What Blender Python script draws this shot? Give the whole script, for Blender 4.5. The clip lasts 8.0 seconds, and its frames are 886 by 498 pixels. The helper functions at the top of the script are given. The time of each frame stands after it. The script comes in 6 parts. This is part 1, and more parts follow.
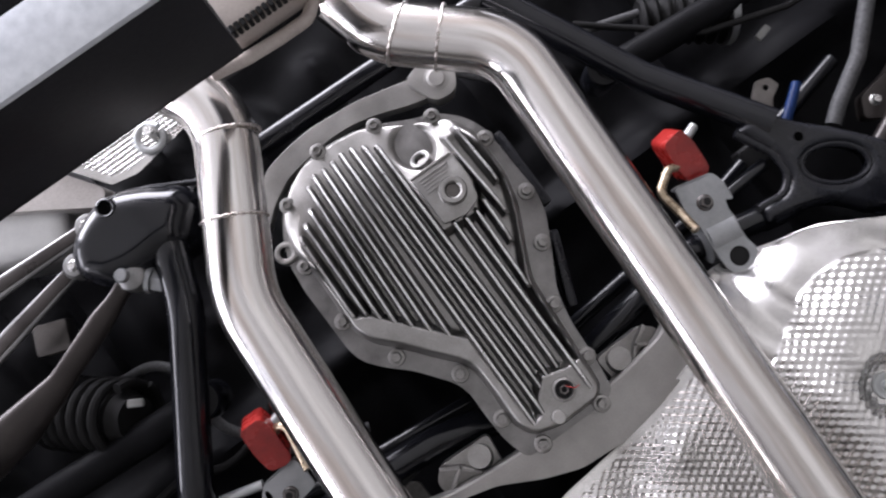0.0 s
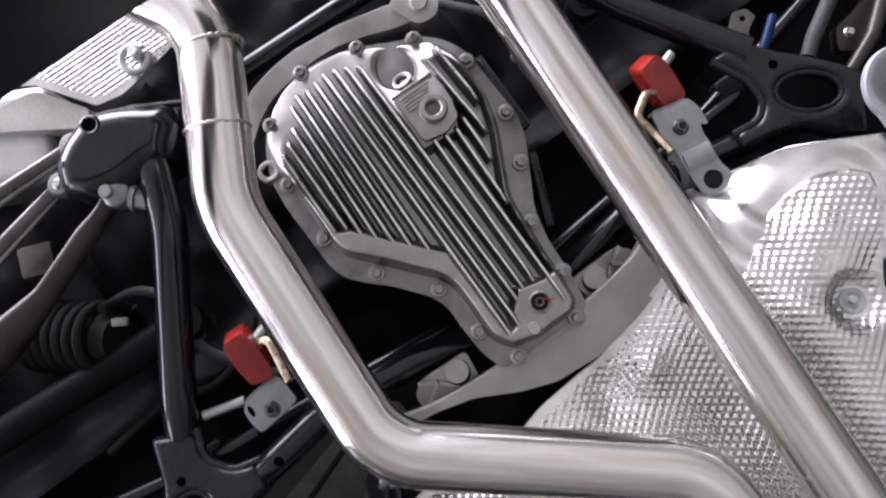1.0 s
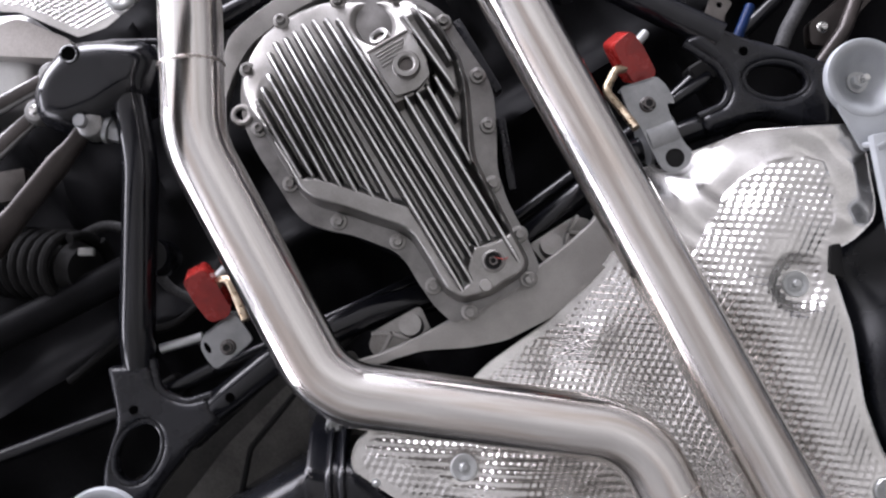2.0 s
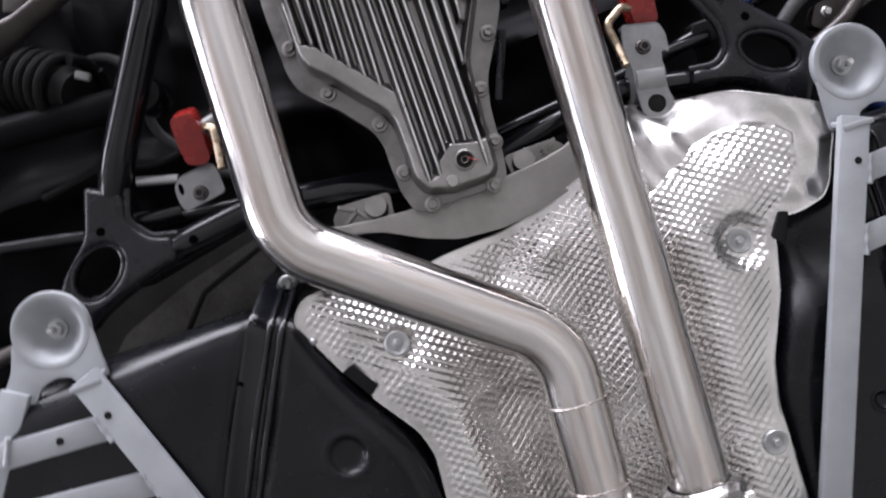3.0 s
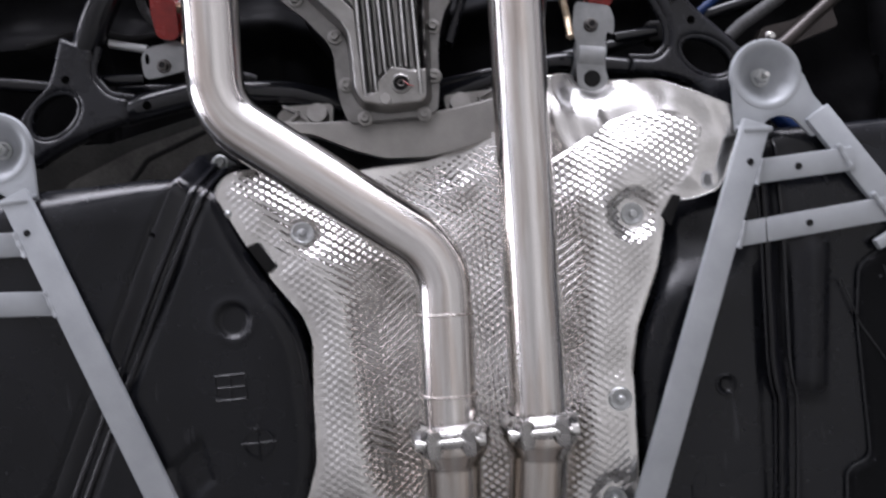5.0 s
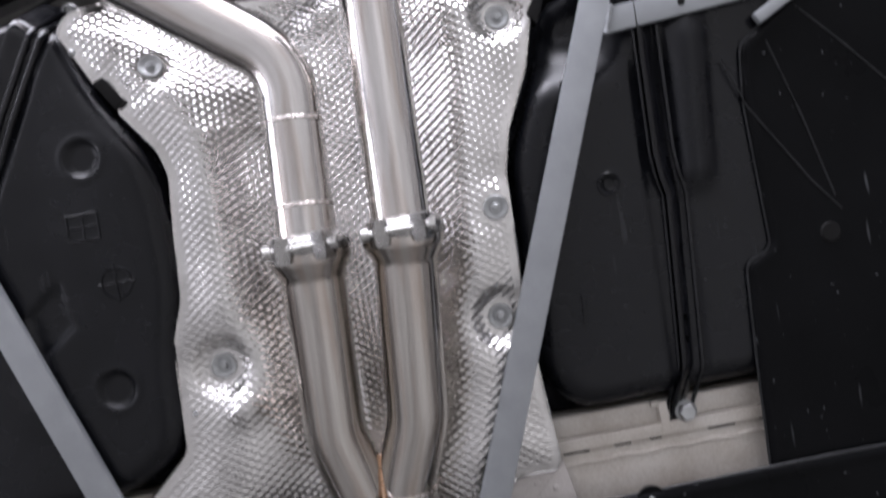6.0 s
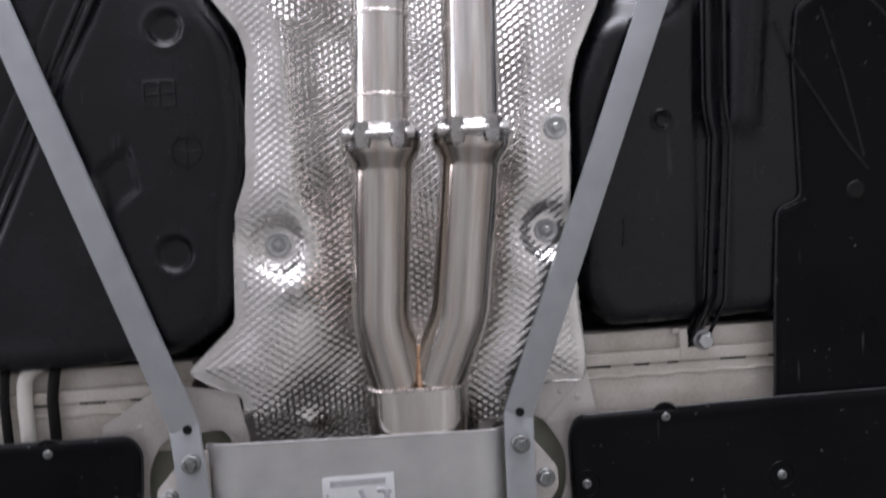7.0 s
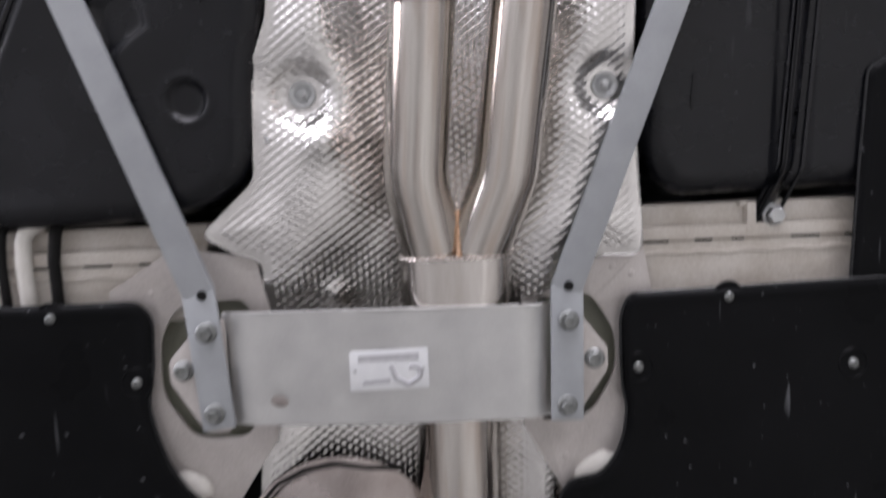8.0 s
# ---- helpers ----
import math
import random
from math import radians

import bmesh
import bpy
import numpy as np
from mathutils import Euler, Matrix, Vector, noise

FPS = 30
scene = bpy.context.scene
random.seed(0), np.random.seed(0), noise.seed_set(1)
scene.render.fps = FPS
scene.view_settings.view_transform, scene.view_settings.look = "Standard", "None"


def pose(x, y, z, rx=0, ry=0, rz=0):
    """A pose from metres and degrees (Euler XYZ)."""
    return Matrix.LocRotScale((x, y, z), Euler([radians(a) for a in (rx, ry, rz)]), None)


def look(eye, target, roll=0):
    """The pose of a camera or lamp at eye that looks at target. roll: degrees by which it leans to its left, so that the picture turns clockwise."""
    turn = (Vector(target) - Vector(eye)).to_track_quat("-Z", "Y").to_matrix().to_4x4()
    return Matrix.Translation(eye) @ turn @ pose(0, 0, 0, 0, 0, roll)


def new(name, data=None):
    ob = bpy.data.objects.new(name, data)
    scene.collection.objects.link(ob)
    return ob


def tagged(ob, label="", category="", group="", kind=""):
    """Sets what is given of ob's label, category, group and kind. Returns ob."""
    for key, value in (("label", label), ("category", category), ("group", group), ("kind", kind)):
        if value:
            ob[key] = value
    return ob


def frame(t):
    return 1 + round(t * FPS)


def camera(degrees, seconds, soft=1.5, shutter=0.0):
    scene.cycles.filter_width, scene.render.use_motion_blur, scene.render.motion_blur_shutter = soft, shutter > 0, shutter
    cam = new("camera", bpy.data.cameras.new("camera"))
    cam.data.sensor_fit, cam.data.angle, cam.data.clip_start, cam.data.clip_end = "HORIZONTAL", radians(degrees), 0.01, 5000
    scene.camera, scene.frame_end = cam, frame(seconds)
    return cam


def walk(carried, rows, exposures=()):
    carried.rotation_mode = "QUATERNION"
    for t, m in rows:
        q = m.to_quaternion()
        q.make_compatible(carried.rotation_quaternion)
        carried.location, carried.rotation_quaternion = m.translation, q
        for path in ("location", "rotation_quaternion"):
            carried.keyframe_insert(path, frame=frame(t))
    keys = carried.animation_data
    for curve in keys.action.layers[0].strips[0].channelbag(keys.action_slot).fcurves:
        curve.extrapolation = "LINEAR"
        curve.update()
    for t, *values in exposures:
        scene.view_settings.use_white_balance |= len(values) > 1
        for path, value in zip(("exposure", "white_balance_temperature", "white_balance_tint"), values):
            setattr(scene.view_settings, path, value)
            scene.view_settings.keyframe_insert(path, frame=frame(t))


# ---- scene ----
cam = camera(57.9, 8.0, soft=2.1, shutter=0.5)
PATH = [
    (0, -0.0289, -0.1547, 0.8334, 185.83, -1.35, 35.57),
    (0.2, -0.0410, -0.1500, 0.8320, 186.27, -0.29, 36.3),
    (0.5, -0.0569, -0.1147, 0.8309, 186.08, -0.61, 36.0),
    (1, -0.0673, -0.0823, 0.8221, 184.7, -0.47, 35.1),
    (1.2, -0.0718, -0.0717, 0.8173, 184.23, -0.44, 34.3),
    (2.3, -0.0498, -0.0052, 0.7895, 182.76, 0.74, 28.81),
    (2.5, -0.0529, 0.0127, 0.7791, 181.31, 1.05, 27.2),
    (3, -0.0585, 0.0432, 0.7521, 179.43, 1.62, 18.67),
    (3.5, -0.049, 0.0662, 0.7324, 178.01, 1.87, 13.26),
    (3.7, -0.0260, 0.0760, 0.7250, 177.53, 1.30, 11.8),
    (4, -0.0197, 0.1001, 0.7085, 177.66, 1.73, 7.41),
    (4.2, -0.0163, 0.1146, 0.6994, 178.06, 1.66, 5.96),
    (5.3, 0.1072, 0.2635, 0.6549, 179.93, 0.71, 5.72),
    (5.5, 0.1582, 0.3268, 0.6686, 180.31, 0.41, 6.86),
    (5.7, 0.1660, 0.3580, 0.6810, 182.25, 0.84, 8.74),
    (6, 0.2058, 0.4608, 0.7196, 180.32, -0.39, 10.57),
    (6.3, 0.1610, 0.4920, 0.7170, 181.06, 1.06, 10.11),
    (6.5, 0.1569, 0.4882, 0.6887, 180.99, 1.32, 8.07),
    (6.8, 0.0740, 0.5510, 0.6470, 181.59, 3.26, 4.75),
    (7, 0.0613, 0.551, 0.6674, 179.36, 3.04, 3.52),
    (7.3, 0.0410, 0.6150, 0.7310, 178.18, 3.64, 2.44),
    (7.5, 0.0381, 0.6123, 0.7938, 179.16, 3.65, 3.04),
    (7.7, 0.047, 0.6371, 0.8111, 178.59, 2.25, 2.2),
    (8, 0.027, 0.6298, 0.7756, 173.73, 2.13, 2.31),
]
walk(cam, [(t, pose(x, y, z, rx, ry, rz)) for t, x, y, z, rx, ry, rz in PATH], [(0, -0.91, 6480, 10), (1, -0.88, 6480, 10), (2.5, -0.88, 6500, 10), (3.5, -1.15, 6500, 10), (4.2, -1.15, 6450, 10), (5.5, -1.09, 6400, 10), (6.5, -1.11, 6400, 10), (7.2, -1.2, 6490, 10), (7.6, -1.12, 6540, 10), (8, -0.80, 6600, 10)])

# ---- world, light, exposure ----
world = bpy.data.worlds.new("world")
scene.world = world
world.use_nodes = True
sky = world.node_tree.nodes.new("ShaderNodeTexSky")
sky.sky_type, sky.sun_disc = "NISHITA", False
sky.sun_elevation, sky.sun_rotation = radians(40), radians(180)
world.node_tree.links.new(sky.outputs["Color"], world.node_tree.nodes["Background"].inputs["Color"])
world.node_tree.nodes["Background"].inputs["Strength"].default_value = 0.1


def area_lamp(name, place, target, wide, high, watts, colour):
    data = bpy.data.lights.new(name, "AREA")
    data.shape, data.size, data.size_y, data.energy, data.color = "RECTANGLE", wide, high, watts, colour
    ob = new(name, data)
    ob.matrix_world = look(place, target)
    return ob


# unseen open gate and long window give daylight; added fill lamps flank the bay
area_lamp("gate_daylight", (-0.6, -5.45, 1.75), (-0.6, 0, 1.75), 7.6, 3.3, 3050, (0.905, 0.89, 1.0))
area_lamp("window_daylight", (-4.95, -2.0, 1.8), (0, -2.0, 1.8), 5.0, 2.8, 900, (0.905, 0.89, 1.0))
area_lamp("strip_lamp_light", (-2.1, 0.2, 3.9), (-2.1, 0.2, 0), 0.4, 7.0, 520, (0.97, 0.96, 1.0))
area_lamp("strip_lamp_light", (2.1, 0.2, 3.9), (2.1, 0.2, 0), 0.4, 7.0, 900, (0.97, 0.96, 1.0))


# ---- materials ----
def surface(name, dark, light, rough=0.5, metal=0.0, scale=40.0, fine=600.0, bump=0.1, spread=0.12, stretch=(1, 1, 1), coat=0.0, spec=0.16):
    """A material whose colour, gloss and relief vary at a large and a fine scale (metres in object space)."""
    m = bpy.data.materials.new(name)
    m.use_nodes = True
    t, ln = m.node_tree, m.node_tree.links
    p = t.nodes["Principled BSDF"]
    co = t.nodes.new("ShaderNodeTexCoord")
    mp = t.nodes.new("ShaderNodeMapping")
    mp.inputs["Scale"].default_value = stretch
    ln.new(co.outputs["Object"], mp.inputs["Vector"])
    big = t.nodes.new("ShaderNodeTexNoise")
    big.inputs["Scale"].default_value, big.inputs["Detail"].default_value = scale, 6
    small = t.nodes.new("ShaderNodeTexNoise")
    small.inputs["Scale"].default_value, small.inputs["Detail"].default_value = fine, 3
    ln.new(mp.outputs["Vector"], big.inputs["Vector"])
    ln.new(mp.outputs["Vector"], small.inputs["Vector"])
    mix = t.nodes.new("ShaderNodeMath")
    mix.operation = "MULTIPLY_ADD"
    mix.inputs[1].default_value = 0.35
    ln.new(small.outputs["Fac"], mix.inputs[0])
    low = t.nodes.new("ShaderNodeMath")
    low.operation = "MULTIPLY"
    low.inputs[1].default_value = 0.65
    ln.new(big.outputs["Fac"], low.inputs[0])
    ln.new(low.outputs[0], mix.inputs[2])
    ramp = t.nodes.new("ShaderNodeValToRGB")
    ramp.color_ramp.elements[0].position, ramp.color_ramp.elements[1].position = 0.32, 0.68
    ramp.color_ramp.elements[0].color, ramp.color_ramp.elements[1].color = (*dark, 1), (*light, 1)
    ln.new(mix.outputs[0], ramp.inputs["Fac"])
    ln.new(ramp.outputs["Color"], p.inputs["Base Color"])
    rr = t.nodes.new("ShaderNodeMapRange")
    rr.inputs["From Min"].default_value, rr.inputs["From Max"].default_value = 0.3, 0.7
    rr.inputs["To Min"].default_value, rr.inputs["To Max"].default_value = max(rough - spread, 0.02), min(rough + spread, 1)
    ln.new(big.outputs["Fac"], rr.inputs["Value"])
    ln.new(rr.outputs["Result"], p.inputs["Roughness"])
    p.inputs["Metallic"].default_value = metal
    p.inputs["Coat Weight"].default_value = coat
    p.inputs["Specular IOR Level"].default_value = 0.5 if metal or coat > 0.3 or light[0] > 0.1 else spec
    bp = t.nodes.new("ShaderNodeBump")
    bp.inputs["Strength"].default_value, bp.inputs["Distance"].default_value = bump, 0.0006
    ln.new(mix.outputs[0], bp.inputs["Height"])
    ln.new(bp.outputs["Normal"], p.inputs["Normal"])
    return m


def drawn_tube(name, dull, bright, tint, rough):
    """Brushed stainless tube: fine streaks along its run, soiled spots, heat tints, painted reflections."""
    m = bpy.data.materials.new(name)
    m.use_nodes = True
    t, ln = m.node_tree, m.node_tree.links
    p = t.nodes["Principled BSDF"]
    ring, run = t.nodes.new("ShaderNodeUVMap"), t.nodes.new("ShaderNodeUVMap")
    ring.uv_map, run.uv_map = "ring", "run"
    a, b = t.nodes.new("ShaderNodeSeparateXYZ"), t.nodes.new("ShaderNodeSeparateXYZ")
    ln.new(ring.outputs["UV"], a.inputs[0])
    ln.new(run.outputs["UV"], b.inputs[0])
    v = t.nodes.new("ShaderNodeCombineXYZ")
    ln.new(a.outputs["X"], v.inputs["X"])
    ln.new(a.outputs["Y"], v.inputs["Y"])
    ln.new(b.outputs["X"], v.inputs["Z"])

    def streaks(scale, detail):
        mp = t.nodes.new("ShaderNodeMapping")
        mp.inputs["Scale"].default_value = scale
        ln.new(v.outputs[0], mp.inputs["Vector"])
        n = t.nodes.new("ShaderNodeTexNoise")
        n.inputs["Scale"].default_value, n.inputs["Detail"].default_value = 1.0, detail
        ln.new(mp.outputs[0], n.inputs["Vector"])
        return n
    fine, broad, tone = streaks((26, 26, 5.0), 4), streaks((3.4, 3.4, 2.5), 3), streaks((2.6, 2.6, 7.0), 3)

    def ramp(n, lo, hi, c0, c1):
        r = t.nodes.new("ShaderNodeValToRGB")
        r.color_ramp.elements[0].position, r.color_ramp.elements[1].position = lo, hi
        r.color_ramp.elements[0].color, r.color_ramp.elements[1].color = (*c0, 1), (*c1, 1)
        ln.new(n.outputs["Fac"], r.inputs["Fac"])
        return r

    def blend(kind, fac, c1, c2):
        x = t.nodes.new("ShaderNodeMix")
        x.data_type, x.blend_type = "RGBA", kind
        x.inputs["Factor"].default_value = fac
        ln.new(c1.outputs["Color"], x.inputs[6])
        ln.new(c2.outputs["Color"], x.inputs[7])
        return x
    base = ramp(broad, 0.35, 0.65, dull, bright)
    one = blend("MULTIPLY", 1.0, base, ramp(fine, 0.35, 0.65, (0.95, 0.945, 0.945), (1, 1, 1)))
    two = t.nodes.new("ShaderNodeMix")
    two.data_type, two.blend_type = "RGBA", "MULTIPLY"
    two.inputs["Factor"].default_value = 1.0
    ln.new(one.outputs[2], two.inputs[6])
    # Brown tint patches stand in for bands reflected along the tube.
    ln.new(ramp(tone, 0.46, 0.68, (1, 1, 1), tint).outputs["Color"], two.inputs[7])
    ln.new(two.outputs[2], p.inputs["Base Color"])
    p.inputs["Metallic"].default_value = 1.0
    rr = t.nodes.new("ShaderNodeMapRange")
    rr.inputs["From Min"].default_value, rr.inputs["From Max"].default_value = 0.35, 0.65
    rr.inputs["To Min"].default_value, rr.inputs["To Max"].default_value = rough - 0.04, rough + 0.07
    ln.new(broad.outputs["Fac"], rr.inputs["Value"])
    ln.new(rr.outputs["Result"], p.inputs["Roughness"])
    bp = t.nodes.new("ShaderNodeBump")
    bp.inputs["Strength"].default_value, bp.inputs["Distance"].default_value = 0.05, 0.0004
    ln.new(fine.outputs["Fac"], bp.inputs["Height"])
    ln.new(bp.outputs["Normal"], p.inputs["Normal"])
    return m


STEEL = drawn_tube("brushed_stainless", (0.66, 0.64, 0.62), (0.79, 0.77, 0.75), (0.80, 0.74, 0.70), 0.150)
STEEL_ROUGH = surface("cast_stainless", (0.25, 0.245, 0.24), (0.45, 0.44, 0.43), 0.27, 1.0, 60, 700, 0.3, 0.08)
WELD = surface("weld_bead", (0.42, 0.36, 0.32), (0.75, 0.72, 0.7), 0.3, 1.0, 250, 900, 0.5, 0.1)
WELD_GOLD = surface("heat_tinted_weld", (0.40, 0.22, 0.12), (0.72, 0.50, 0.36), 0.3, 1.0, 200, 900, 0.4, 0.1)
FOIL = surface("embossed_aluminium_foil", (0.50, 0.488, 0.474), (0.78, 0.767, 0.75), 0.215, 1.0, 18, 350, 0.04, 0.05)
CAST = surface("cast_aluminium", (0.20, 0.194, 0.185), (0.36, 0.35, 0.338), 0.38, 1.0, 30, 700, 0.5, 0.10)
# Fin crests paler than the cast metal, painting in their reflected glints.
FIN_EDGE = surface("highlit_aluminium_edge", (0.58, 0.575, 0.57), (0.76, 0.75, 0.74), 0.34, 1.0, 60, 900, 0.2, 0.08)
# Darker cast copy that paints groove shade on flanks, also on flange and plug.
FIN_CAST = surface("shade_darkened_cast", (0.13, 0.127, 0.122), (0.26, 0.253, 0.246), 0.42, 1.0, 40, 900, 0.45, 0.08)
CAST_LIGHT = surface("pale_cast_aluminium", (0.25, 0.243, 0.232), (0.38, 0.368, 0.352), 0.42, 0.75, 26, 700, 0.35, 0.08)
CAST_DULL = surface("dull_forged_aluminium", (0.075, 0.068, 0.064), (0.16, 0.148, 0.142), 0.38, 0.85, 26, 700, 0.35, 0.1)
STEEL_WARM = drawn_tube("heat_browned_stainless", (0.49, 0.46, 0.43), (0.67, 0.64, 0.60), (0.84, 0.77, 0.73), 0.150)
STEEL_BROWN = surface("browned_stainless_collector", (0.50, 0.465, 0.435), (0.66, 0.63, 0.60), 0.19, 1.0, 60, 420, 0.05, 0.04, stretch=(1, 0.08, 1))
ALU = surface("aluminium_sheet", (0.50, 0.50, 0.50), (0.62, 0.62, 0.61), 0.42, 0.9, 22, 500, 0.1, 0.06)
GREY_PAINT = surface("grey_painted_steel", (0.285, 0.300, 0.316), (0.360, 0.376, 0.393), 0.42, 0.15, 25, 800, 0.12, 0.06)
ZINC = surface("zinc_plated_steel", (0.36, 0.37, 0.375), (0.50, 0.51, 0.51), 0.4, 0.7, 60, 800, 0.2, 0.08)
BOLT_GREY = surface("dull_phosphated_bolt", (0.16, 0.167, 0.165), (0.27, 0.278, 0.272), 0.40, 0.65, 90, 800, 0.3, 0.1)
FOIL_BROWN = surface("heat_browned_foil", (0.26, 0.225, 0.21), (0.44, 0.40, 0.385), 0.24, 1.0, 18, 300, 0.3, 0.08)
BOLT = surface("bright_bolt_steel", (0.5, 0.5, 0.48), (0.72, 0.71, 0.69), 0.3, 0.9, 120, 900, 0.15, 0.1)
GOLD = surface("yellow_passivated_steel", (0.26, 0.19, 0.12), (0.50, 0.42, 0.32), 0.32, 0.95, 160, 700, 0.3, 0.1)
CLIP_GREY = surface("dull_grey_clip_plastic", (0.13, 0.13, 0.125), (0.24, 0.24, 0.23), 0.5, 0.0, 60, 500, 0.2, 0.1)
ZINC_DULL = surface("dull_zinc_plate", (0.20, 0.205, 0.21), (0.31, 0.315, 0.32), 0.42, 0.6, 50, 800, 0.3, 0.1)
SLEEVE = surface("dusty_braided_sleeve", (0.03, 0.03, 0.031), (0.09, 0.09, 0.092), 0.55, 0.0, 220, 900, 0.6, 0.1)
BLACK_PAINT = surface("black_painted_steel", (0.003, 0.0033, 0.0045), (0.008, 0.0085, 0.011), 0.20, 0.0, 20, 500, 0.1, 0.08, coat=0.28, spec=0.25)
BLACK_PLASTIC = surface("black_moulded_plastic", (0.0036, 0.0040, 0.0054), (0.0070, 0.0076, 0.0098), 0.26, 0.0, 15, 1200, 0.18, 0.09, spec=0.28)
PANEL_PLASTIC = surface("scuffed_black_panel_plastic", (0.0024, 0.0026, 0.0031), (0.0055, 0.0058, 0.0066), 0.36, 0.0, 9, 500, 0.25, 0.1, spec=0.07)
PANEL_EDGE = surface("worn_panel_edge_plastic", (0.010, 0.0105, 0.0115), (0.024, 0.025, 0.027), 0.35, 0.0, 30, 500, 0.2, 0.1, spec=0.3)
RUBBER = surface("black_rubber", (0.004, 0.004, 0.0042), (0.011, 0.0107, 0.0108), 0.6, 0.0, 60, 900, 0.2, 0.1)
RED = surface("red_polyurethane", (0.17, 0.010, 0.009), (0.33, 0.024, 0.020), 0.24, 0.0, 40, 500, 0.3, 0.08, spec=0.5)
CREAM = surface("cream_underbody_paint", (0.43, 0.385, 0.33), (0.67, 0.64, 0.595), 0.45, 0.0, 12, 300, 0.5, 0.1)
PAN_GREY = surface("pale_grey_pan_paint", (0.38, 0.35, 0.33), (0.58, 0.55, 0.53), 0.4, 0.25, 14, 350, 0.3, 0.08)
OLIVE = surface("primer_olive_paint", (0.22, 0.225, 0.18), (0.33, 0.33, 0.27), 0.5, 0.0, 25, 400, 0.3, 0.1)
SATIN = surface("satin_black_steel", (0.006, 0.0063, 0.0082), (0.013, 0.0136, 0.0170), 0.26, 0.0, 22, 600, 0.2, 0.1, coat=0.18, spec=0.24)
# Two darker primer tones for the body panels above the tank.
OLIVE_MID = surface("dark_grey_primer", (0.030, 0.029, 0.027), (0.085, 0.082, 0.075), 0.55, 0.0, 18, 300, 0.4, 0.1)
OLIVE_DARK = surface("darker_primer_paint", (0.012, 0.012, 0.011), (0.034, 0.033, 0.030), 0.6, 0.0, 18, 300, 0.4, 0.1)
WHITE_HOSE = surface("white_plastic_hose", (0.60, 0.58, 0.54), (0.74, 0.72, 0.68), 0.4, 0.0, 30, 400, 0.1, 0.1)
BLUE = surface("blue_cable_sheath", (0.002, 0.010, 0.045), (0.005, 0.024, 0.095), 0.4, 0.0, 30, 400, 0.1, 0.1)
# Near black, shared by floor pan, axle housing and lower arms.
DARK = surface("near_black_underbody", (0.0026, 0.0026, 0.0030), (0.0085, 0.0085, 0.0096), 0.55, 0.0, 12, 200, 0.5, 0.1, spec=0.06)
PIT = surface("unlit_hollow", (0.0006, 0.0006, 0.0006), (0.0015, 0.0015, 0.0015), 0.9, 0.0, 40, 300, 0.2, 0.05, spec=0.01)
# Arm alloy darkened to brown, painting in the shade the arms lie in.
ARM_BROWN = surface("shade_brown_arm_alloy", (0.018, 0.015, 0.014), (0.055, 0.047, 0.044), 0.36, 0.5, 22, 600, 0.4, 0.1)
ARM_GREY = surface("bare_grey_link_alloy", (0.16, 0.16, 0.16), (0.30, 0.295, 0.29), 0.42, 0.8, 22, 600, 0.4, 0.1)
CAR_PAINT = surface("dark_grey_car_paint", (0.03, 0.03, 0.034), (0.05, 0.05, 0.055), 0.3, 0.2, 8, 300, 0.05, 0.05, coat=0.6)
LABEL = surface("white_label_plate", (0.66, 0.67, 0.69), (0.76, 0.77, 0.78), 0.35, 0.1, 60, 500, 0.05, 0.05)
INK = surface("grey_label_print", (0.38, 0.38, 0.40), (0.48, 0.48, 0.50), 0.4, 0.0, 150, 700, 0.05, 0.05)
# Pale copy of the lift paint for the beam's lit underside.
LIFT_GREY = surface("lit_worn_lift_paint", (0.42, 0.445, 0.48), (0.72, 0.745, 0.78), 0.35, 0.1, 9, 120, 0.3, 0.12)
# Black copy of the lift paint, painting shade on the beam's sides.
LIFT_BLACK = surface("shaded_lift_paint", (0.010, 0.010, 0.012), (0.022, 0.022, 0.025), 0.5, 0.0, 12, 250, 0.2, 0.1)
TAN = surface("tan_hard_rubber", (0.36, 0.31, 0.28), (0.52, 0.47, 0.43), 0.6, 0.0, 22, 300, 0.3, 0.1)
FLOOR_PAINT = surface("grey_epoxy_floor", (0.16, 0.157, 0.154), (0.235, 0.231, 0.225), 0.4, 0.0, 2.5, 40, 0.1, 0.1)
WALL_PAINT = surface("dark_grey_workshop_wall", (0.09, 0.085, 0.082), (0.13, 0.125, 0.12), 0.7, 0.0, 3, 60, 0.1, 0.1)


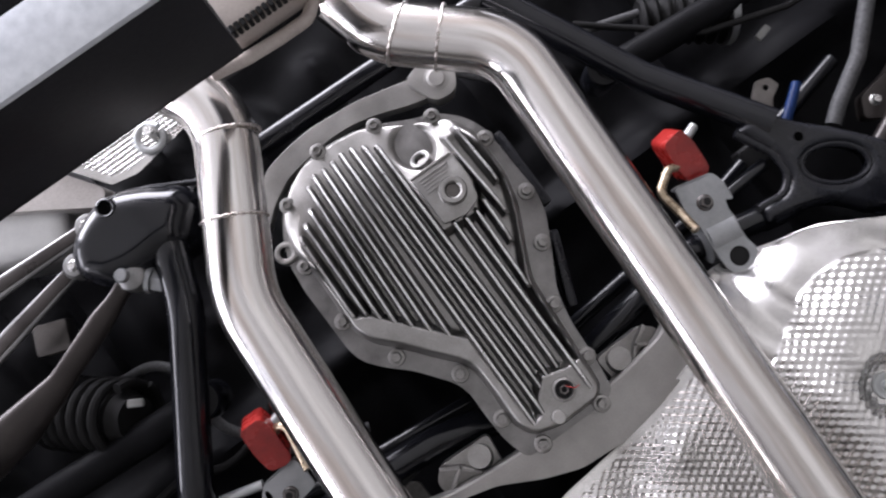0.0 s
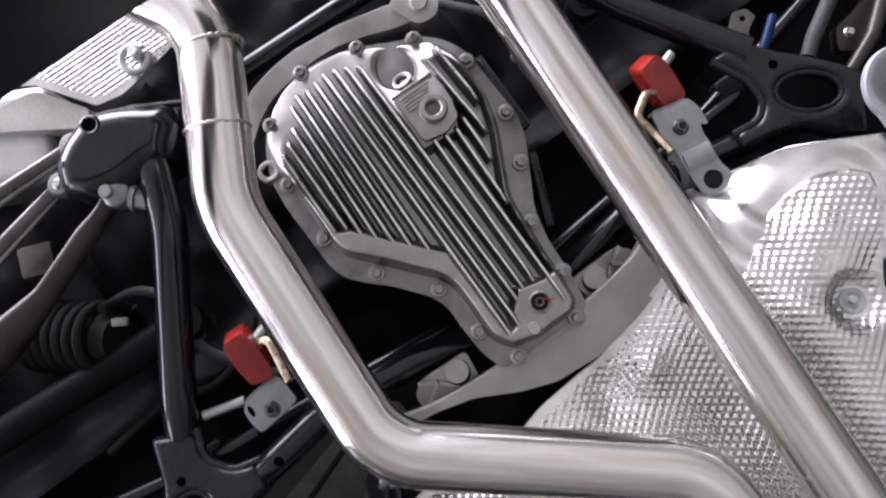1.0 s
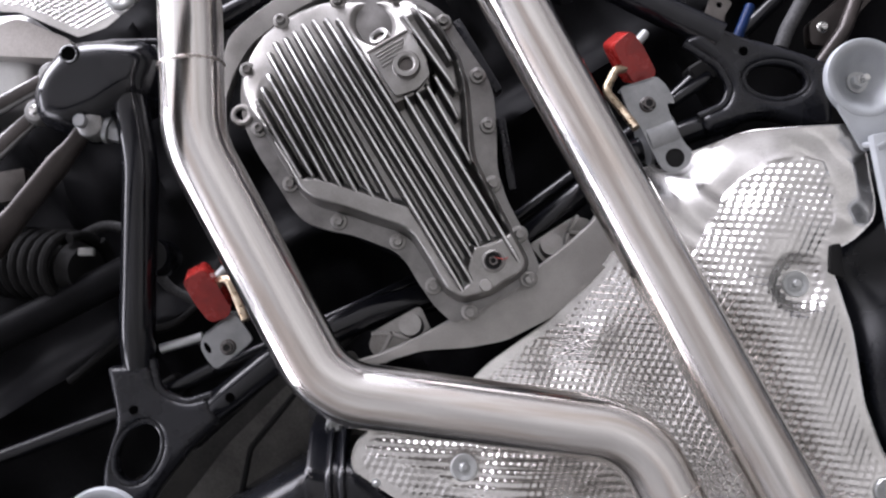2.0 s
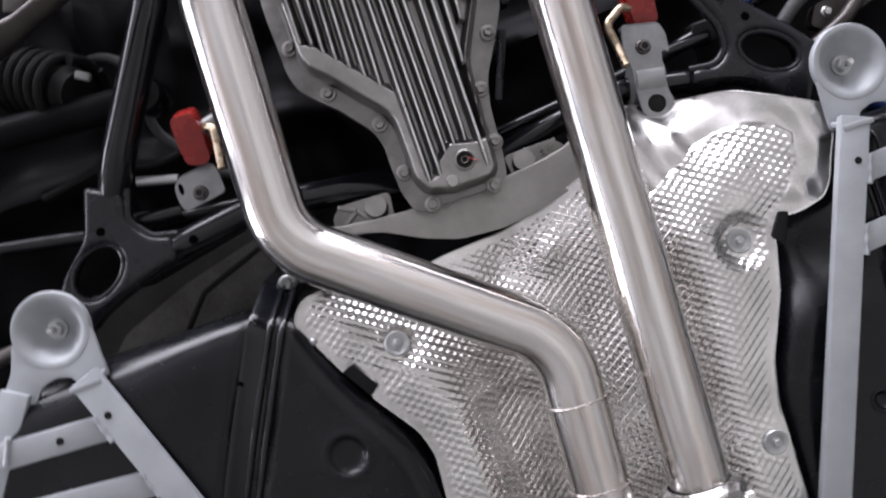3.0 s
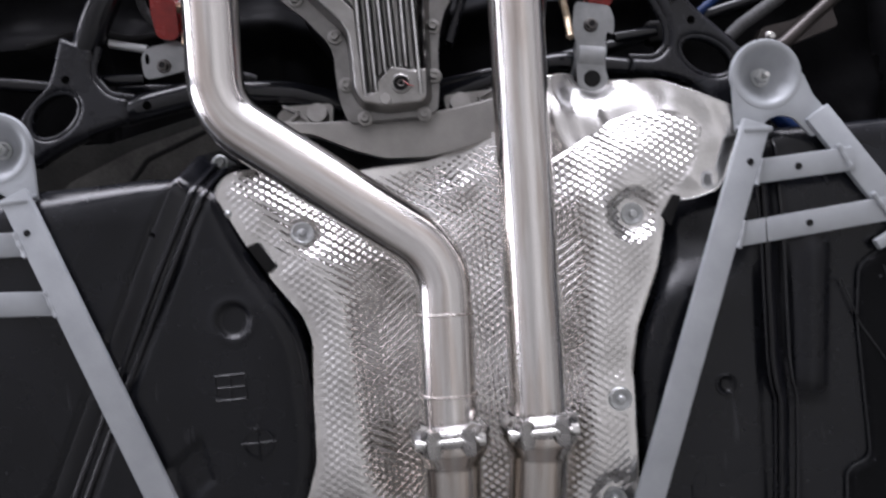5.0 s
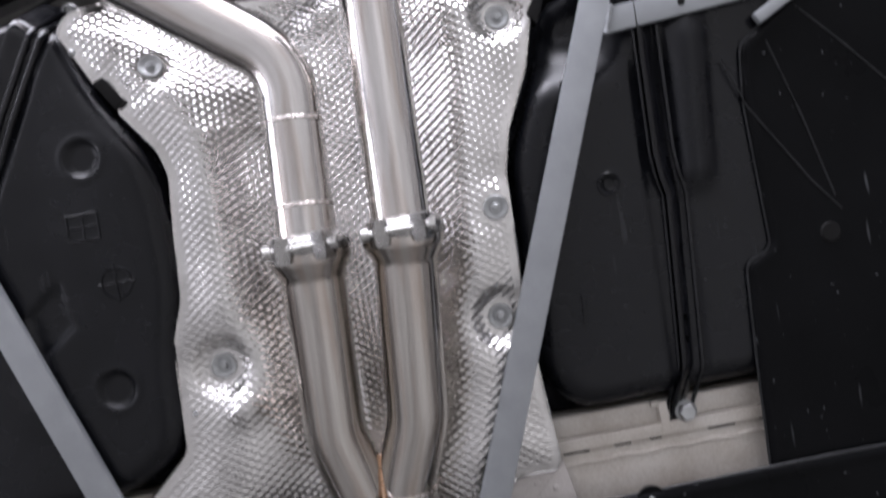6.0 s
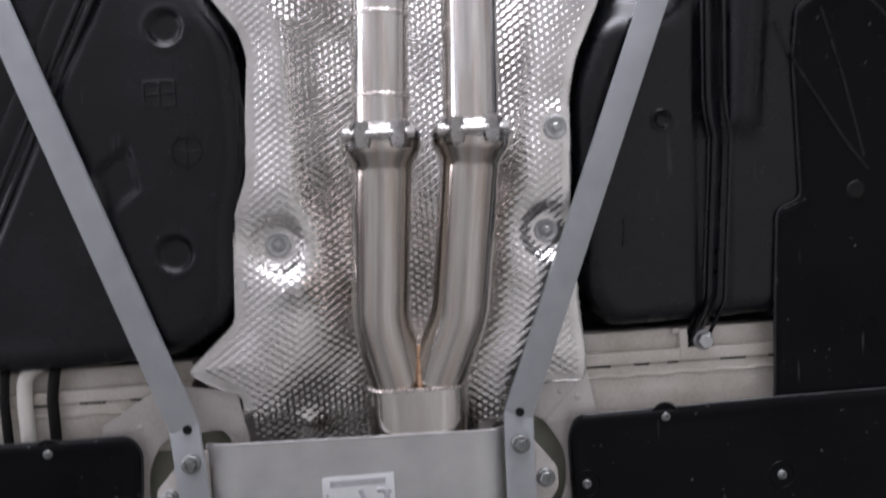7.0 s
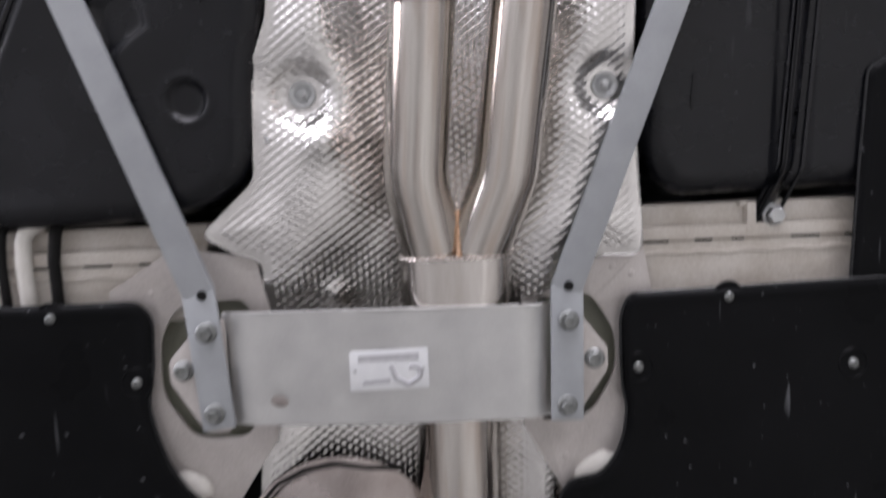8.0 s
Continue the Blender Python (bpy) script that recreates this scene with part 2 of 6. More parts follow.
def scuff(m, amount, pale=(0.30, 0.31, 0.33)):
    """Pale specks and short scratches laid over a plastic."""
    t, ln = m.node_tree, m.node_tree.links
    p = t.nodes["Principled BSDF"]
    old = p.inputs["Base Color"].links[0].from_socket
    co = t.nodes.new("ShaderNodeTexCoord")
    total = None
    for scale, stretch, turn, cut in ((95.0, (1, 1, 1), 0.0, 0.715), (60.0, (1, 0.10, 1), 0.5, 0.72), (55.0, (1, 0.08, 1), -0.35, 0.72)):
        mp = t.nodes.new("ShaderNodeMapping")
        mp.inputs["Scale"].default_value, mp.inputs["Rotation"].default_value = stretch, (0, 0, turn)
        ln.new(co.outputs["Object"], mp.inputs["Vector"])
        n = t.nodes.new("ShaderNodeTexNoise")
        n.inputs["Scale"].default_value, n.inputs["Detail"].default_value = scale, 2
        ln.new(mp.outputs["Vector"], n.inputs["Vector"])
        r = t.nodes.new("ShaderNodeMapRange")
        r.inputs["From Min"].default_value, r.inputs["From Max"].default_value = cut, cut + 0.05
        r.inputs["To Max"].default_value = amount
        ln.new(n.outputs["Fac"], r.inputs["Value"])
        if total is None:
            total = r.outputs["Result"]
        else:
            s = t.nodes.new("ShaderNodeMath")
            s.operation = "MAXIMUM"
            ln.new(total, s.inputs[0])
            ln.new(r.outputs["Result"], s.inputs[1])
            total = s.outputs[0]
    x = t.nodes.new("ShaderNodeMix")
    x.data_type = "RGBA"
    ln.new(total, x.inputs[0])
    ln.new(old, x.inputs[6])
    x.inputs[7].default_value = (*pale, 1)
    ln.new(x.outputs[2], p.inputs["Base Color"])


scuff(PANEL_PLASTIC, 0.28)
scuff(BLACK_PLASTIC, 0.05)


# ---- shaping helpers ----
def empty(name, label, category, group="", kind="", at=(0, 0, 0)):
    ob = new(name)
    ob.empty_display_size = 0.05
    ob.location = at
    return tagged(ob, label, category, group, kind)


def part(name, bm, material, parent=None, label="", smooth=35):
    mesh = bpy.data.meshes.new(name)
    bmesh.ops.recalc_face_normals(bm, faces=bm.faces[:])
    for f in bm.faces:
        f.smooth = True
    bm.to_mesh(mesh)
    bm.free()
    mesh.set_sharp_from_angle(angle=radians(smooth))
    mesh.materials.append(material)
    ob = new(name, mesh)
    if parent:
        ob.parent = parent
        ob.location = -parent.location if parent.parent is None else (0, 0, 0)
    return tagged(ob, label)


def share(name, mesh, m, parent):
    ob = new(name, mesh)
    ob.parent = parent
    ob.matrix_basis = Matrix.Translation(-parent.location) @ m if parent.parent is None else m
    return ob


def fillet(points, radii, steps=10):
    """A polyline in space with its inner corners rounded."""
    ps = [Vector(p) for p in points]
    out = [ps[0]]
    for i in range(1, len(ps) - 1):
        a, b, c = ps[i - 1], ps[i], ps[i + 1]
        u, v = (a - b).normalized(), (c - b).normalized()
        half = u.angle(v) / 2
        r = radii[i - 1] if hasattr(radii, "__len__") else radii
        d = min(r / math.tan(half), (a - b).length * 0.49 if i > 1 else (a - b).length * 0.95, (c - b).length * 0.49 if i < len(ps) - 2 else (c - b).length * 0.95)
        r = d * math.tan(half)
        centre = b + (u + v).normalized() * (r / math.sin(half))
        s, e = (b + u * d) - centre, (b + v * d) - centre
        turn = s.angle(e)
        for k in range(steps + 1):
            f = k / steps
            out.append(centre + (s * math.sin((1 - f) * turn) + e * math.sin(f * turn)) / math.sin(turn))
    out.append(ps[-1])
    return out


def resample(points, gap):
    out = [points[0]]
    for a, b in zip(points, points[1:]):
        n = max(1, round((b - a).length / gap))
        out += [a.lerp(b, k / n) for k in range(1, n + 1)]
    return out


def tube(points, radius, sides=20, bm=None, cap=True, flat=1.0):
    """A round bar or pipe along points; radius: a number or one for each point."""
    bm = bm or bmesh.new()
    ps = [Vector(p) for p in points]
    normal = None
    rings = []
    far = [0.0]
    for p, q in zip(ps, ps[1:]):
        far.append(far[-1] + (q - p).length)
    ring_uv, run_uv = bm.loops.layers.uv.get("ring") or bm.loops.layers.uv.new("ring"), bm.loops.layers.uv.get("run") or bm.loops.layers.uv.new("run")
    for i, p in enumerate(ps):
        d = (ps[min(i + 1, len(ps) - 1)] - ps[max(i - 1, 0)]).normalized()
        if normal is None:
            normal = d.orthogonal().normalized()
        normal = (normal - d * normal.dot(d)).normalized()
        side = d.cross(normal)
        r = radius[i] if hasattr(radius, "__len__") else radius
        rings.append([bm.verts.new(p + normal * (math.cos(2 * math.pi * k / sides) * r) + side * (math.sin(2 * math.pi * k / sides) * r * flat)) for k in range(sides)])
    for i, (a, b) in enumerate(zip(rings, rings[1:])):
        for k in range(sides):
            f = bm.faces.new((a[k], a[(k + 1) % sides], b[(k + 1) % sides], b[k]))
            for lp, (kk, ii) in zip(f.loops, ((k, i), (k + 1, i), (k + 1, i + 1), (k, i + 1))):
                lp[ring_uv].uv = (math.cos(2 * math.pi * kk / sides), math.sin(2 * math.pi * kk / sides))
                lp[run_uv].uv = (far[ii], 0)
    if cap:
        bm.faces.new(rings[0])
        bm.faces.new(rings[-1][::-1])
    return bm


def lathe(profile, sides=24, bm=None, m=Matrix()):
    """A turned body: profile of (radius, height) round the z axis."""
    bm = bm or bmesh.new()
    rings = []
    for r, z in profile:
        if r < 1e-6:
            rings.append([bm.verts.new(m @ Vector((0, 0, z)))])
        else:
            rings.append([bm.verts.new(m @ Vector((r * math.cos(2 * math.pi * k / sides), r * math.sin(2 * math.pi * k / sides), z))) for k in range(sides)])
    for a, b in zip(rings, rings[1:]):
        for k in range(sides):
            j = (k + 1) % sides
            if len(a) == 1 and len(b) == 1:
                continue
            if len(a) == 1:
                bm.faces.new((a[0], b[j], b[k]))
            elif len(b) == 1:
                bm.faces.new((a[k], a[j], b[0]))
            else:
                bm.faces.new((a[k], a[j], b[j], b[k]))
    return bm


def rounded(outline, r, steps=5):
    """A flat outline with its corners rounded."""
    n = len(outline)
    out = []
    for i in range(n):
        a, b, c = Vector(outline[i - 1]), Vector(outline[i]), Vector(outline[(i + 1) % n])
        u, v = (a - b), (c - b)
        rad = r[i] if hasattr(r, "__len__") else r
        d = min(rad, u.length * 0.48, v.length * 0.48)
        p, q = b + u.normalized() * d, b + v.normalized() * d
        for k in range(steps + 1):
            f = k / steps
            out.append(tuple(p * (1 - f) ** 2 + b * (2 * f * (1 - f)) + q * f * f))
    return out


def oval(x, y, a, b, turn=0.0, n=28):
    c, s = math.cos(radians(turn)), math.sin(radians(turn))
    return [(x + a * math.cos(2 * math.pi * k / n) * c - b * math.sin(2 * math.pi * k / n) * s, y + a * math.cos(2 * math.pi * k / n) * s + b * math.sin(2 * math.pi * k / n) * c) for k in range(n)]


def plate(outline, z0, z1, bevel=0.001, holes=(), segments=2, bm=None):
    """A flat plate between two heights, with holes and softened edges."""
    bm = bm or bmesh.new()
    own = bmesh.new()
    edges = []
    for loop in (outline, *holes):
        vs = [own.verts.new((p[0], p[1], z0)) for p in loop]
        edges += [own.edges.new((vs[i], vs[(i + 1) % len(vs)])) for i in range(len(vs))]
    bmesh.ops.triangle_fill(own, edges=edges, use_beauty=True, use_dissolve=False, normal=(0, 0, -1))
    rim = [e for e in own.edges if e.is_boundary]
    low_faces = own.faces[:]
    got = bmesh.ops.extrude_face_region(own, geom=low_faces)
    up = [g for g in got["geom"] if isinstance(g, bmesh.types.BMVert)]
    bmesh.ops.translate(own, verts=up, vec=(0, 0, z1 - z0))
    if bevel:
        sharp = [e for e in own.edges if len(e.link_faces) == 2 and e.calc_face_angle(0) > 1.0 and abs(e.verts[0].co.z - e.verts[1].co.z) < 1e-6 and abs(e.verts[0].co.z - z0) < 1e-6]
        bmesh.ops.bevel(own, geom=sharp, offset=bevel, segments=segments, profile=0.6, affect="EDGES", clamp_overlap=True)
    spare = bpy.data.meshes.new("spare")
    own.to_mesh(spare)
    own.free()
    bm.from_mesh(spare)
    bpy.data.meshes.remove(spare)
    return bm


def block(size, m=Matrix(), bevel=0.002, segments=2, bm=None):
    """A box with rounded edges."""
    own = bmesh.new()
    bmesh.ops.create_cube(own, size=1, matrix=Matrix.Diagonal((*size, 1)))
    if bevel:
        bmesh.ops.bevel(own, geom=own.edges[:], offset=bevel, segments=segments, profile=0.6, affect="EDGES", clamp_overlap=True)
    own.transform(m)
    if bm is None:
        return own
    spare = bpy.data.meshes.new("spare")
    own.to_mesh(spare)
    own.free()
    bm.from_mesh(spare)
    bpy.data.meshes.remove(spare)
    return bm


def between(a, b, roll=0.0):
    """A pose at the middle of a and b whose y axis runs from a to b, and whose z axis stays up."""
    a, b = Vector(a), Vector(b)
    y = (b - a).normalized()
    x = y.cross(Vector((0, 0, 1))).normalized()
    z = x.cross(y)
    m = Matrix((x, y, z)).transposed().to_4x4()
    m.translation = (a + b) / 2
    return m @ pose(0, 0, 0, 0, roll, 0)


def bar(a, b, width, thick, bevel=0.002, bm=None, over=0.0):
    return block((width, (Vector(b) - Vector(a)).length + over, thick), between(a, b), bevel, 2, bm)


def edge_distance(x, y, outline):
    """Distance of each place to the outline, the nearest place on it, and whether it lies inside."""
    best = np.full(x.shape, 1e9)
    nx, ny = x.copy(), y.copy()
    inside = np.zeros(x.shape, bool)
    n = len(outline)
    for i in range(n):
        (ax, ay), (bx, by) = outline[i], outline[(i + 1) % n]
        dx, dy = bx - ax, by - ay
        f = np.clip(((x - ax) * dx + (y - ay) * dy) / max(dx * dx + dy * dy, 1e-12), 0, 1)
        px, py = ax + f * dx, ay + f * dy
        d = np.hypot(x - px, y - py)
        near = d < best
        best, nx, ny = np.where(near, d, best), np.where(near, px, nx), np.where(near, py, ny)
        if ay != by:
            cross = ((ay > y) != (by > y)) & (x < (bx - ax) * (y - ay) / (by - ay) + ax)
            inside ^= cross
    return best, nx, ny, inside


def sheet(name, outline, height, step, material, parent=None, label="", skirt=0.0, smooth=60, hole=None):
    """A moulded sheet over an outline; height(x, y, d) gives its level, d being the distance from its edge."""
    xs = np.arange(min(p[0] for p in outline) - step, max(p[0] for p in outline) + 2 * step, step)
    ys = np.arange(min(p[1] for p in outline) - step, max(p[1] for p in outline) + 2 * step, step)
    x, y = np.meshgrid(xs, ys)
    d, nx, ny, inside = edge_distance(x, y, outline)
    if hole:
        hd, hx, hy, within = edge_distance(x, y, hole)
        nx, ny, d = np.where(hd < d, hx, nx), np.where(hd < d, hy, ny), np.minimum(d, hd)
        inside = inside & ~within
    d = np.where(inside, d, 0)
    quad = inside[:-1, :-1].astype(int) + inside[1:, :-1] + inside[:-1, 1:] + inside[1:, 1:]
    keep = quad >= 1
    x, y = np.where(inside, x, nx), np.where(inside, y, ny)
    z = height(x, y, d)
    index = np.arange(x.size).reshape(x.shape)
    q = np.stack([index[:-1, :-1], index[:-1, 1:], index[1:, 1:], index[1:, :-1]], -1)[keep]
    used = np.unique(q)
    remap = np.full(x.size, -1)
    remap[used] = np.arange(used.size)
    verts = np.stack([x.ravel()[used], y.ravel()[used], z.ravel()[used]], 1)
    faces = remap[q]
    if skirt:
        rim = [(a, b) for f in faces for a, b in ((f[0], f[1]), (f[1], f[2]), (f[2], f[3]), (f[3], f[0]))]
        seen = set(rim)
        open_edges = [(a, b) for a, b in rim if (b, a) not in seen]
        ids = {}
        extra = []
        for a, b in open_edges:
            for v in (a, b):
                if v not in ids:
                    ids[v] = len(verts) + len(extra)
                    extra.append(verts[v] + np.array((0, 0, skirt)))
        faces = np.vstack([faces, np.array([(b, a, ids[a], ids[b]) for a, b in open_edges])])
        verts = np.vstack([verts, np.array(extra)])
    mesh = bpy.data.meshes.new(name)
    mesh.from_pydata(verts.tolist(), [], faces.tolist())
    mesh.polygons.foreach_set("use_smooth", np.ones(len(mesh.polygons), bool))
    mesh.set_sharp_from_angle(angle=radians(smooth))
    mesh.materials.append(material)
    mesh.validate()
    mesh.update()
    ob = new(name, mesh)
    if parent:
        ob.parent = parent
        ob.location = -parent.location
    return tagged(ob, label)


def sm(a, b, v):
    f = np.clip((v - a) / (b - a), 0, 1)
    return f * f * (3 - 2 * f)


def hump(x, y, cx, cy, r):
    return np.exp(-((x - cx) ** 2 + (y - cy) ** 2) / (r * r))


# bolts, heads facing down
def bolt_mesh(name, r_flange, r_head, tall, material, socket=True, hexed=True):
    bm = lathe([(0, 0.004), (r_flange, 0.004), (r_flange, -0.001), (r_flange * 0.92, -0.0022), (r_head * 1.08, -0.003)], 20)
    sides = 6 if hexed else 20
    head = [(r_head, -0.0028), (r_head, -tall + 0.001), (r_head * 0.9, -tall)]
    if socket:
        head += [(r_head * 0.58, -tall), (r_head * 0.52, -tall + 0.003), (0, -tall + 0.0032)]
    else:
        head += [(0, -tall)]
    lathe(head, sides, bm)
    bmesh.ops.recalc_face_normals(bm, faces=bm.faces[:])
    mesh = bpy.data.meshes.new(name)
    for f in bm.faces:
        f.smooth = True
    bm.to_mesh(mesh)
    bm.free()
    mesh.set_sharp_from_angle(angle=radians(35))
    mesh.materials.append(material)
    return mesh


BOLT_COVER = bolt_mesh("cover_bolt", 0.0105, 0.0062, 0.011, CAST)
BOLT_BRACE = bolt_mesh("brace_bolt", 0.0120, 0.0080, 0.011, BOLT_GREY)
BOLT_BRACE_SOCKET = bolt_mesh("socket_bolt", 0.0120, 0.0088, 0.010, BOLT_GREY, hexed=False)
BOLT_SMALL = bolt_mesh("small_bolt", 0.008, 0.0055, 0.008, BOLT, socket=False)
BOLT_TANK = bolt_mesh("strap_bolt", 0.0140, 0.0105, 0.013, ZINC, socket=False)
BOLT_HANGER = bolt_mesh("hanger_bolt", 0.0105, 0.0078, 0.0095, CAST_DULL, socket=False)
SCREW = bolt_mesh("panel_screw", 0.0062, 0.0042, 0.005, BOLT_GREY, hexed=False)


# ---- workshop shell ----
floor = part("floor", plate([(-5, -5.5), (5, -5.5), (5, 6), (-5, 6)], -0.1, 0.0, 0), FLOOR_PAINT)
tagged(floor, "grey epoxy workshop floor under the lift", "floor", kind="structure")
ceil = part("ceiling", plate([(-5, -5.5), (5, -5.5), (5, 6), (-5, 6)], 4.2, 4.3, 0), WALL_PAINT)
tagged(ceil, "dark grey workshop ceiling over the lift bay", "ceiling", kind="structure")


def wall(name, a, b, opening=None):
    """A wall from a to b, 4.2 m high, with one opening (from, to, sill, head) along it."""
    a, b = Vector(a), Vector(b)
    d = (b - a).normalized()
    bm = bmesh.new()

    def piece(s, e, lo, hi):
        if e - s > 0.01 and hi - lo > 0.01:
            p, q = a + d * s, a + d * e
            block((0.2, (q - p).length, hi - lo), between((*p, (lo + hi) / 2), (*q, (lo + hi) / 2)), 0, 1, bm)
    n = (b - a).length
    if opening:
        s, e, lo, hi = opening
        piece(0, s, 0, 4.2), piece(e, n, 0, 4.2), piece(s, e, 0, lo), piece(s, e, hi, 4.2)
    else:
        piece(0, n, 0, 4.2)
    return tagged(part(name, bm, WALL_PAINT), "plain dark grey workshop wall", "wall", kind="structure")


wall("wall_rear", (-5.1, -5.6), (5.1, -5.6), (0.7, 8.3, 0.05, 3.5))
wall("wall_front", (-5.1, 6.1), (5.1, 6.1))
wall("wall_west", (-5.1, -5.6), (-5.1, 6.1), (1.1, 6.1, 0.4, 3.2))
wall("wall_east", (5.1, -5.6), (5.1, 6.1))

# ---- the raised car: floor pan that closes everything above ----
PAN = rounded([(-0.86, -1.15), (0.86, -1.15), (0.88, 0.2), (0.88, 3.1), (-0.88, 3.1), (-0.88, 0.2)], 0.1)


def under_level(x, y, d):
    # pressed stiffening beads, a tunnel and seams in the floor pan
    z = 2.10 - 0.030 * sm(0.35, 0.9, np.sin(x * 46 + 2.0 * np.sin(y * 5))) * sm(0.1, 0.3, np.sin(y * 9))
    z = z - 0.05 * sm(0.05, 0.0, np.abs(y + 0.22)) - 0.04 * sm(0.035, 0.0, np.abs(np.abs(x) - 0.47)) + 0.05 * sm(0.2, 0.1, np.abs(x))
    return z - 0.012 * np.sin(31 * x + 17 * y) * np.sin(27 * y - 12 * x)


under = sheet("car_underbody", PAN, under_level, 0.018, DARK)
tagged(under, "near black floor pan of the raised car", "car underbody", kind="structure")
skin = bmesh.new()
plate(rounded([(-0.93, -1.35), (0.93, -1.35), (0.95, 3.3), (-0.95, 3.3)], 0.2), 2.2, 2.9, 0.06, bm=skin)
# Unseen sides and ends reach down to keep low light off the recesses.
for sx, sy, wx, wy, low in ((-0.92, 0.95, 0.03, 4.3, 1.80), (0.92, 0.95, 0.03, 4.3, 1.80), (0.0, -1.32, 1.86, 0.04, 2.02), (0.0, 3.25, 1.86, 0.04, 1.80)):
    block((wx, wy, 2.25 - low), pose(sx, sy, (2.25 + low) / 2), 0.012, 3, skin)
shell = part("car_body", skin, CAR_PAINT)
tagged(shell, "unseen dark grey car body with sides added to shade the underside", "car body", kind="structure")


# ---- exhaust ----
def weld(parent, at, direction, radius, material=None, name="weld_seam"):
    d = Vector(direction).normalized()
    u = d.orthogonal().normalized()
    v = d.cross(u)
    pts, rad = [], []
    n = 72
    for k in range(n + 1):
        a = 2 * math.pi * k / n
        wob = 0.0009 * noise.noise((math.cos(a) * 3, math.sin(a) * 3, at[0] * 50))
        pts.append(Vector(at) + (u * math.cos(a) + v * math.sin(a)) * radius + d * wob)
        rad.append(0.0017 + 0.0006 * math.sin(k * 2.2))
    return part(name, tube(pts, rad, 8, cap=False), material or WELD, parent)


def hollow(points, r, wall_t=0.0016, sides=48):
    bm = tube(points, r, sides, cap=False)
    return bm


left_pipe = empty("exhaust_pipe", "brushed stainless exhaust pipe with two bends and weld seams", "exhaust pipe", "twin exhaust pipes", at=(-0.2, -0.1, 1.67))
PR = 0.0353
way = fillet([(-0.20, -0.68, 1.70), (-0.100, -0.505, 1.685), (-0.197, -0.315, 1.675), (-0.206, -0.004, 1.672), (0.057, 0.203, 1.668), (0.044, 0.43, 1.665)], [0.09, 0.14, 0.085, 0.085], 14)
part("pipe", hollow(resample(way, 0.012), PR), STEEL, left_pipe)
weld(left_pipe, (-0.1135, -0.474, 1.683), (-0.35, 1, 0), PR)
weld(left_pipe, (-0.158, -0.392, 1.679), (-0.48, 1, 0), PR)
weld(left_pipe, (0.0525, 0.274, 1.667), (-0.057, 1, 0), PR)
weld(left_pipe, (0.0472, 0.374, 1.666), (-0.057, 1, 0), PR)

right_pipe = empty("exhaust_pipe", "long straight brushed stainless exhaust pipe with welded end bends", "exhaust pipe", "twin exhaust pipes", at=(0.17, 0, 1.67))
way = fillet([(0.04, -0.70, 1.70), (0.090, -0.475, 1.69), (0.193, -0.378, 1.68), (0.157, 0.43, 1.665)], [0.08, 0.09], 14)
part("pipe", hollow(resample(way, 0.012), PR), STEEL, right_pipe)
weld(right_pipe, (0.104, -0.461, 1.688), (0.75, 1, 0), PR)
weld(right_pipe, (0.139, -0.429, 1.685), (1, 0.95, 0), PR)

y_pipe = empty("y_pipe", "stainless y pipe joining two tubes into a wide collector", "exhaust pipe", at=(0.08, 0.7, 1.69))
YR = 0.0375
for name, pts in (("inlet_tube", [(0.0445, 0.428, 1.665), (0.0435, 0.46, 1.668), (0.029, 0.650, 1.703), (0.0455, 0.735, 1.724), (0.0465, 0.748, 1.7265)]),
                  ("inlet_tube", [(0.157, 0.428, 1.665), (0.154, 0.46, 1.668), (0.133, 0.650, 1.703), (0.1005, 0.735, 1.724), (0.0995, 0.748, 1.7265)])):
    path = resample(fillet(pts, [0.3, 0.13, 0.13], 10), 0.004)
    rad = []
    for p in path:
        f = max(0.0, 1 - (p.y - 0.432) / 0.027)
        rad.append(YR + 0.0115 * min(1.0, f * 1.3) if f > 0 else YR)
    part(name, tube(path, rad, 48, cap=False), STEEL_WARM, y_pipe)
part("crotch_weld", tube([(0.0775, 0.690, 1.712), (0.0760, 0.712, 1.7015), (0.0745, 0.744, 1.6945)], [0.002, 0.0035, 0.003], 10), WELD_GOLD, y_pipe, "heat tinted crotch weld")


def stadium(y, x, z, half, r, k, n=96):
    """Point k of n on an oblong ring made of two half circles."""
    a = 2 * math.pi * k / n
    return Vector((x + (half if math.cos(a) > 0 else -half) + r * math.cos(a), y, z + r * math.sin(a)))


bm = bmesh.new()
rings = [[bm.verts.new(stadium(y, x, z, h, r, k)) for k in range(96)] for y, x, z, h, r in ((0.744, 0.073, 1.7265, 0.026, 0.0400), (0.770, 0.0725, 1.727, 0.0255, 0.0405), (0.82, 0.071, 1.728, 0.022, 0.042), (0.875, 0.069, 1.734, 0.008, 0.048))]
for r, q in zip(rings, rings[1:]):
    for k in range(96):
        bm.faces.new((r[k], r[(k + 1) % 96], q[(k + 1) % 96], q[k]))
bm.faces.new(rings[0])
part("collector", bm, STEEL_BROWN, y_pipe)
ring = [stadium(0.7435 + 0.0006 * math.sin(k * 1.9), 0.073, 1.7265, 0.026, 0.0405, k) for k in range(97)]
part("weld_seam", tube(ring, [0.0018 + 0.0007 * math.sin(k * 2.2) for k in range(97)], 8, cap=False), WELD, y_pipe)
part("outlet_tube", tube(resample([Vector((0.069, 0.86, 1.738)), Vector((0.064, 1.25, 1.745))], 0.02), 0.049, 48, cap=False), STEEL_WARM, y_pipe)


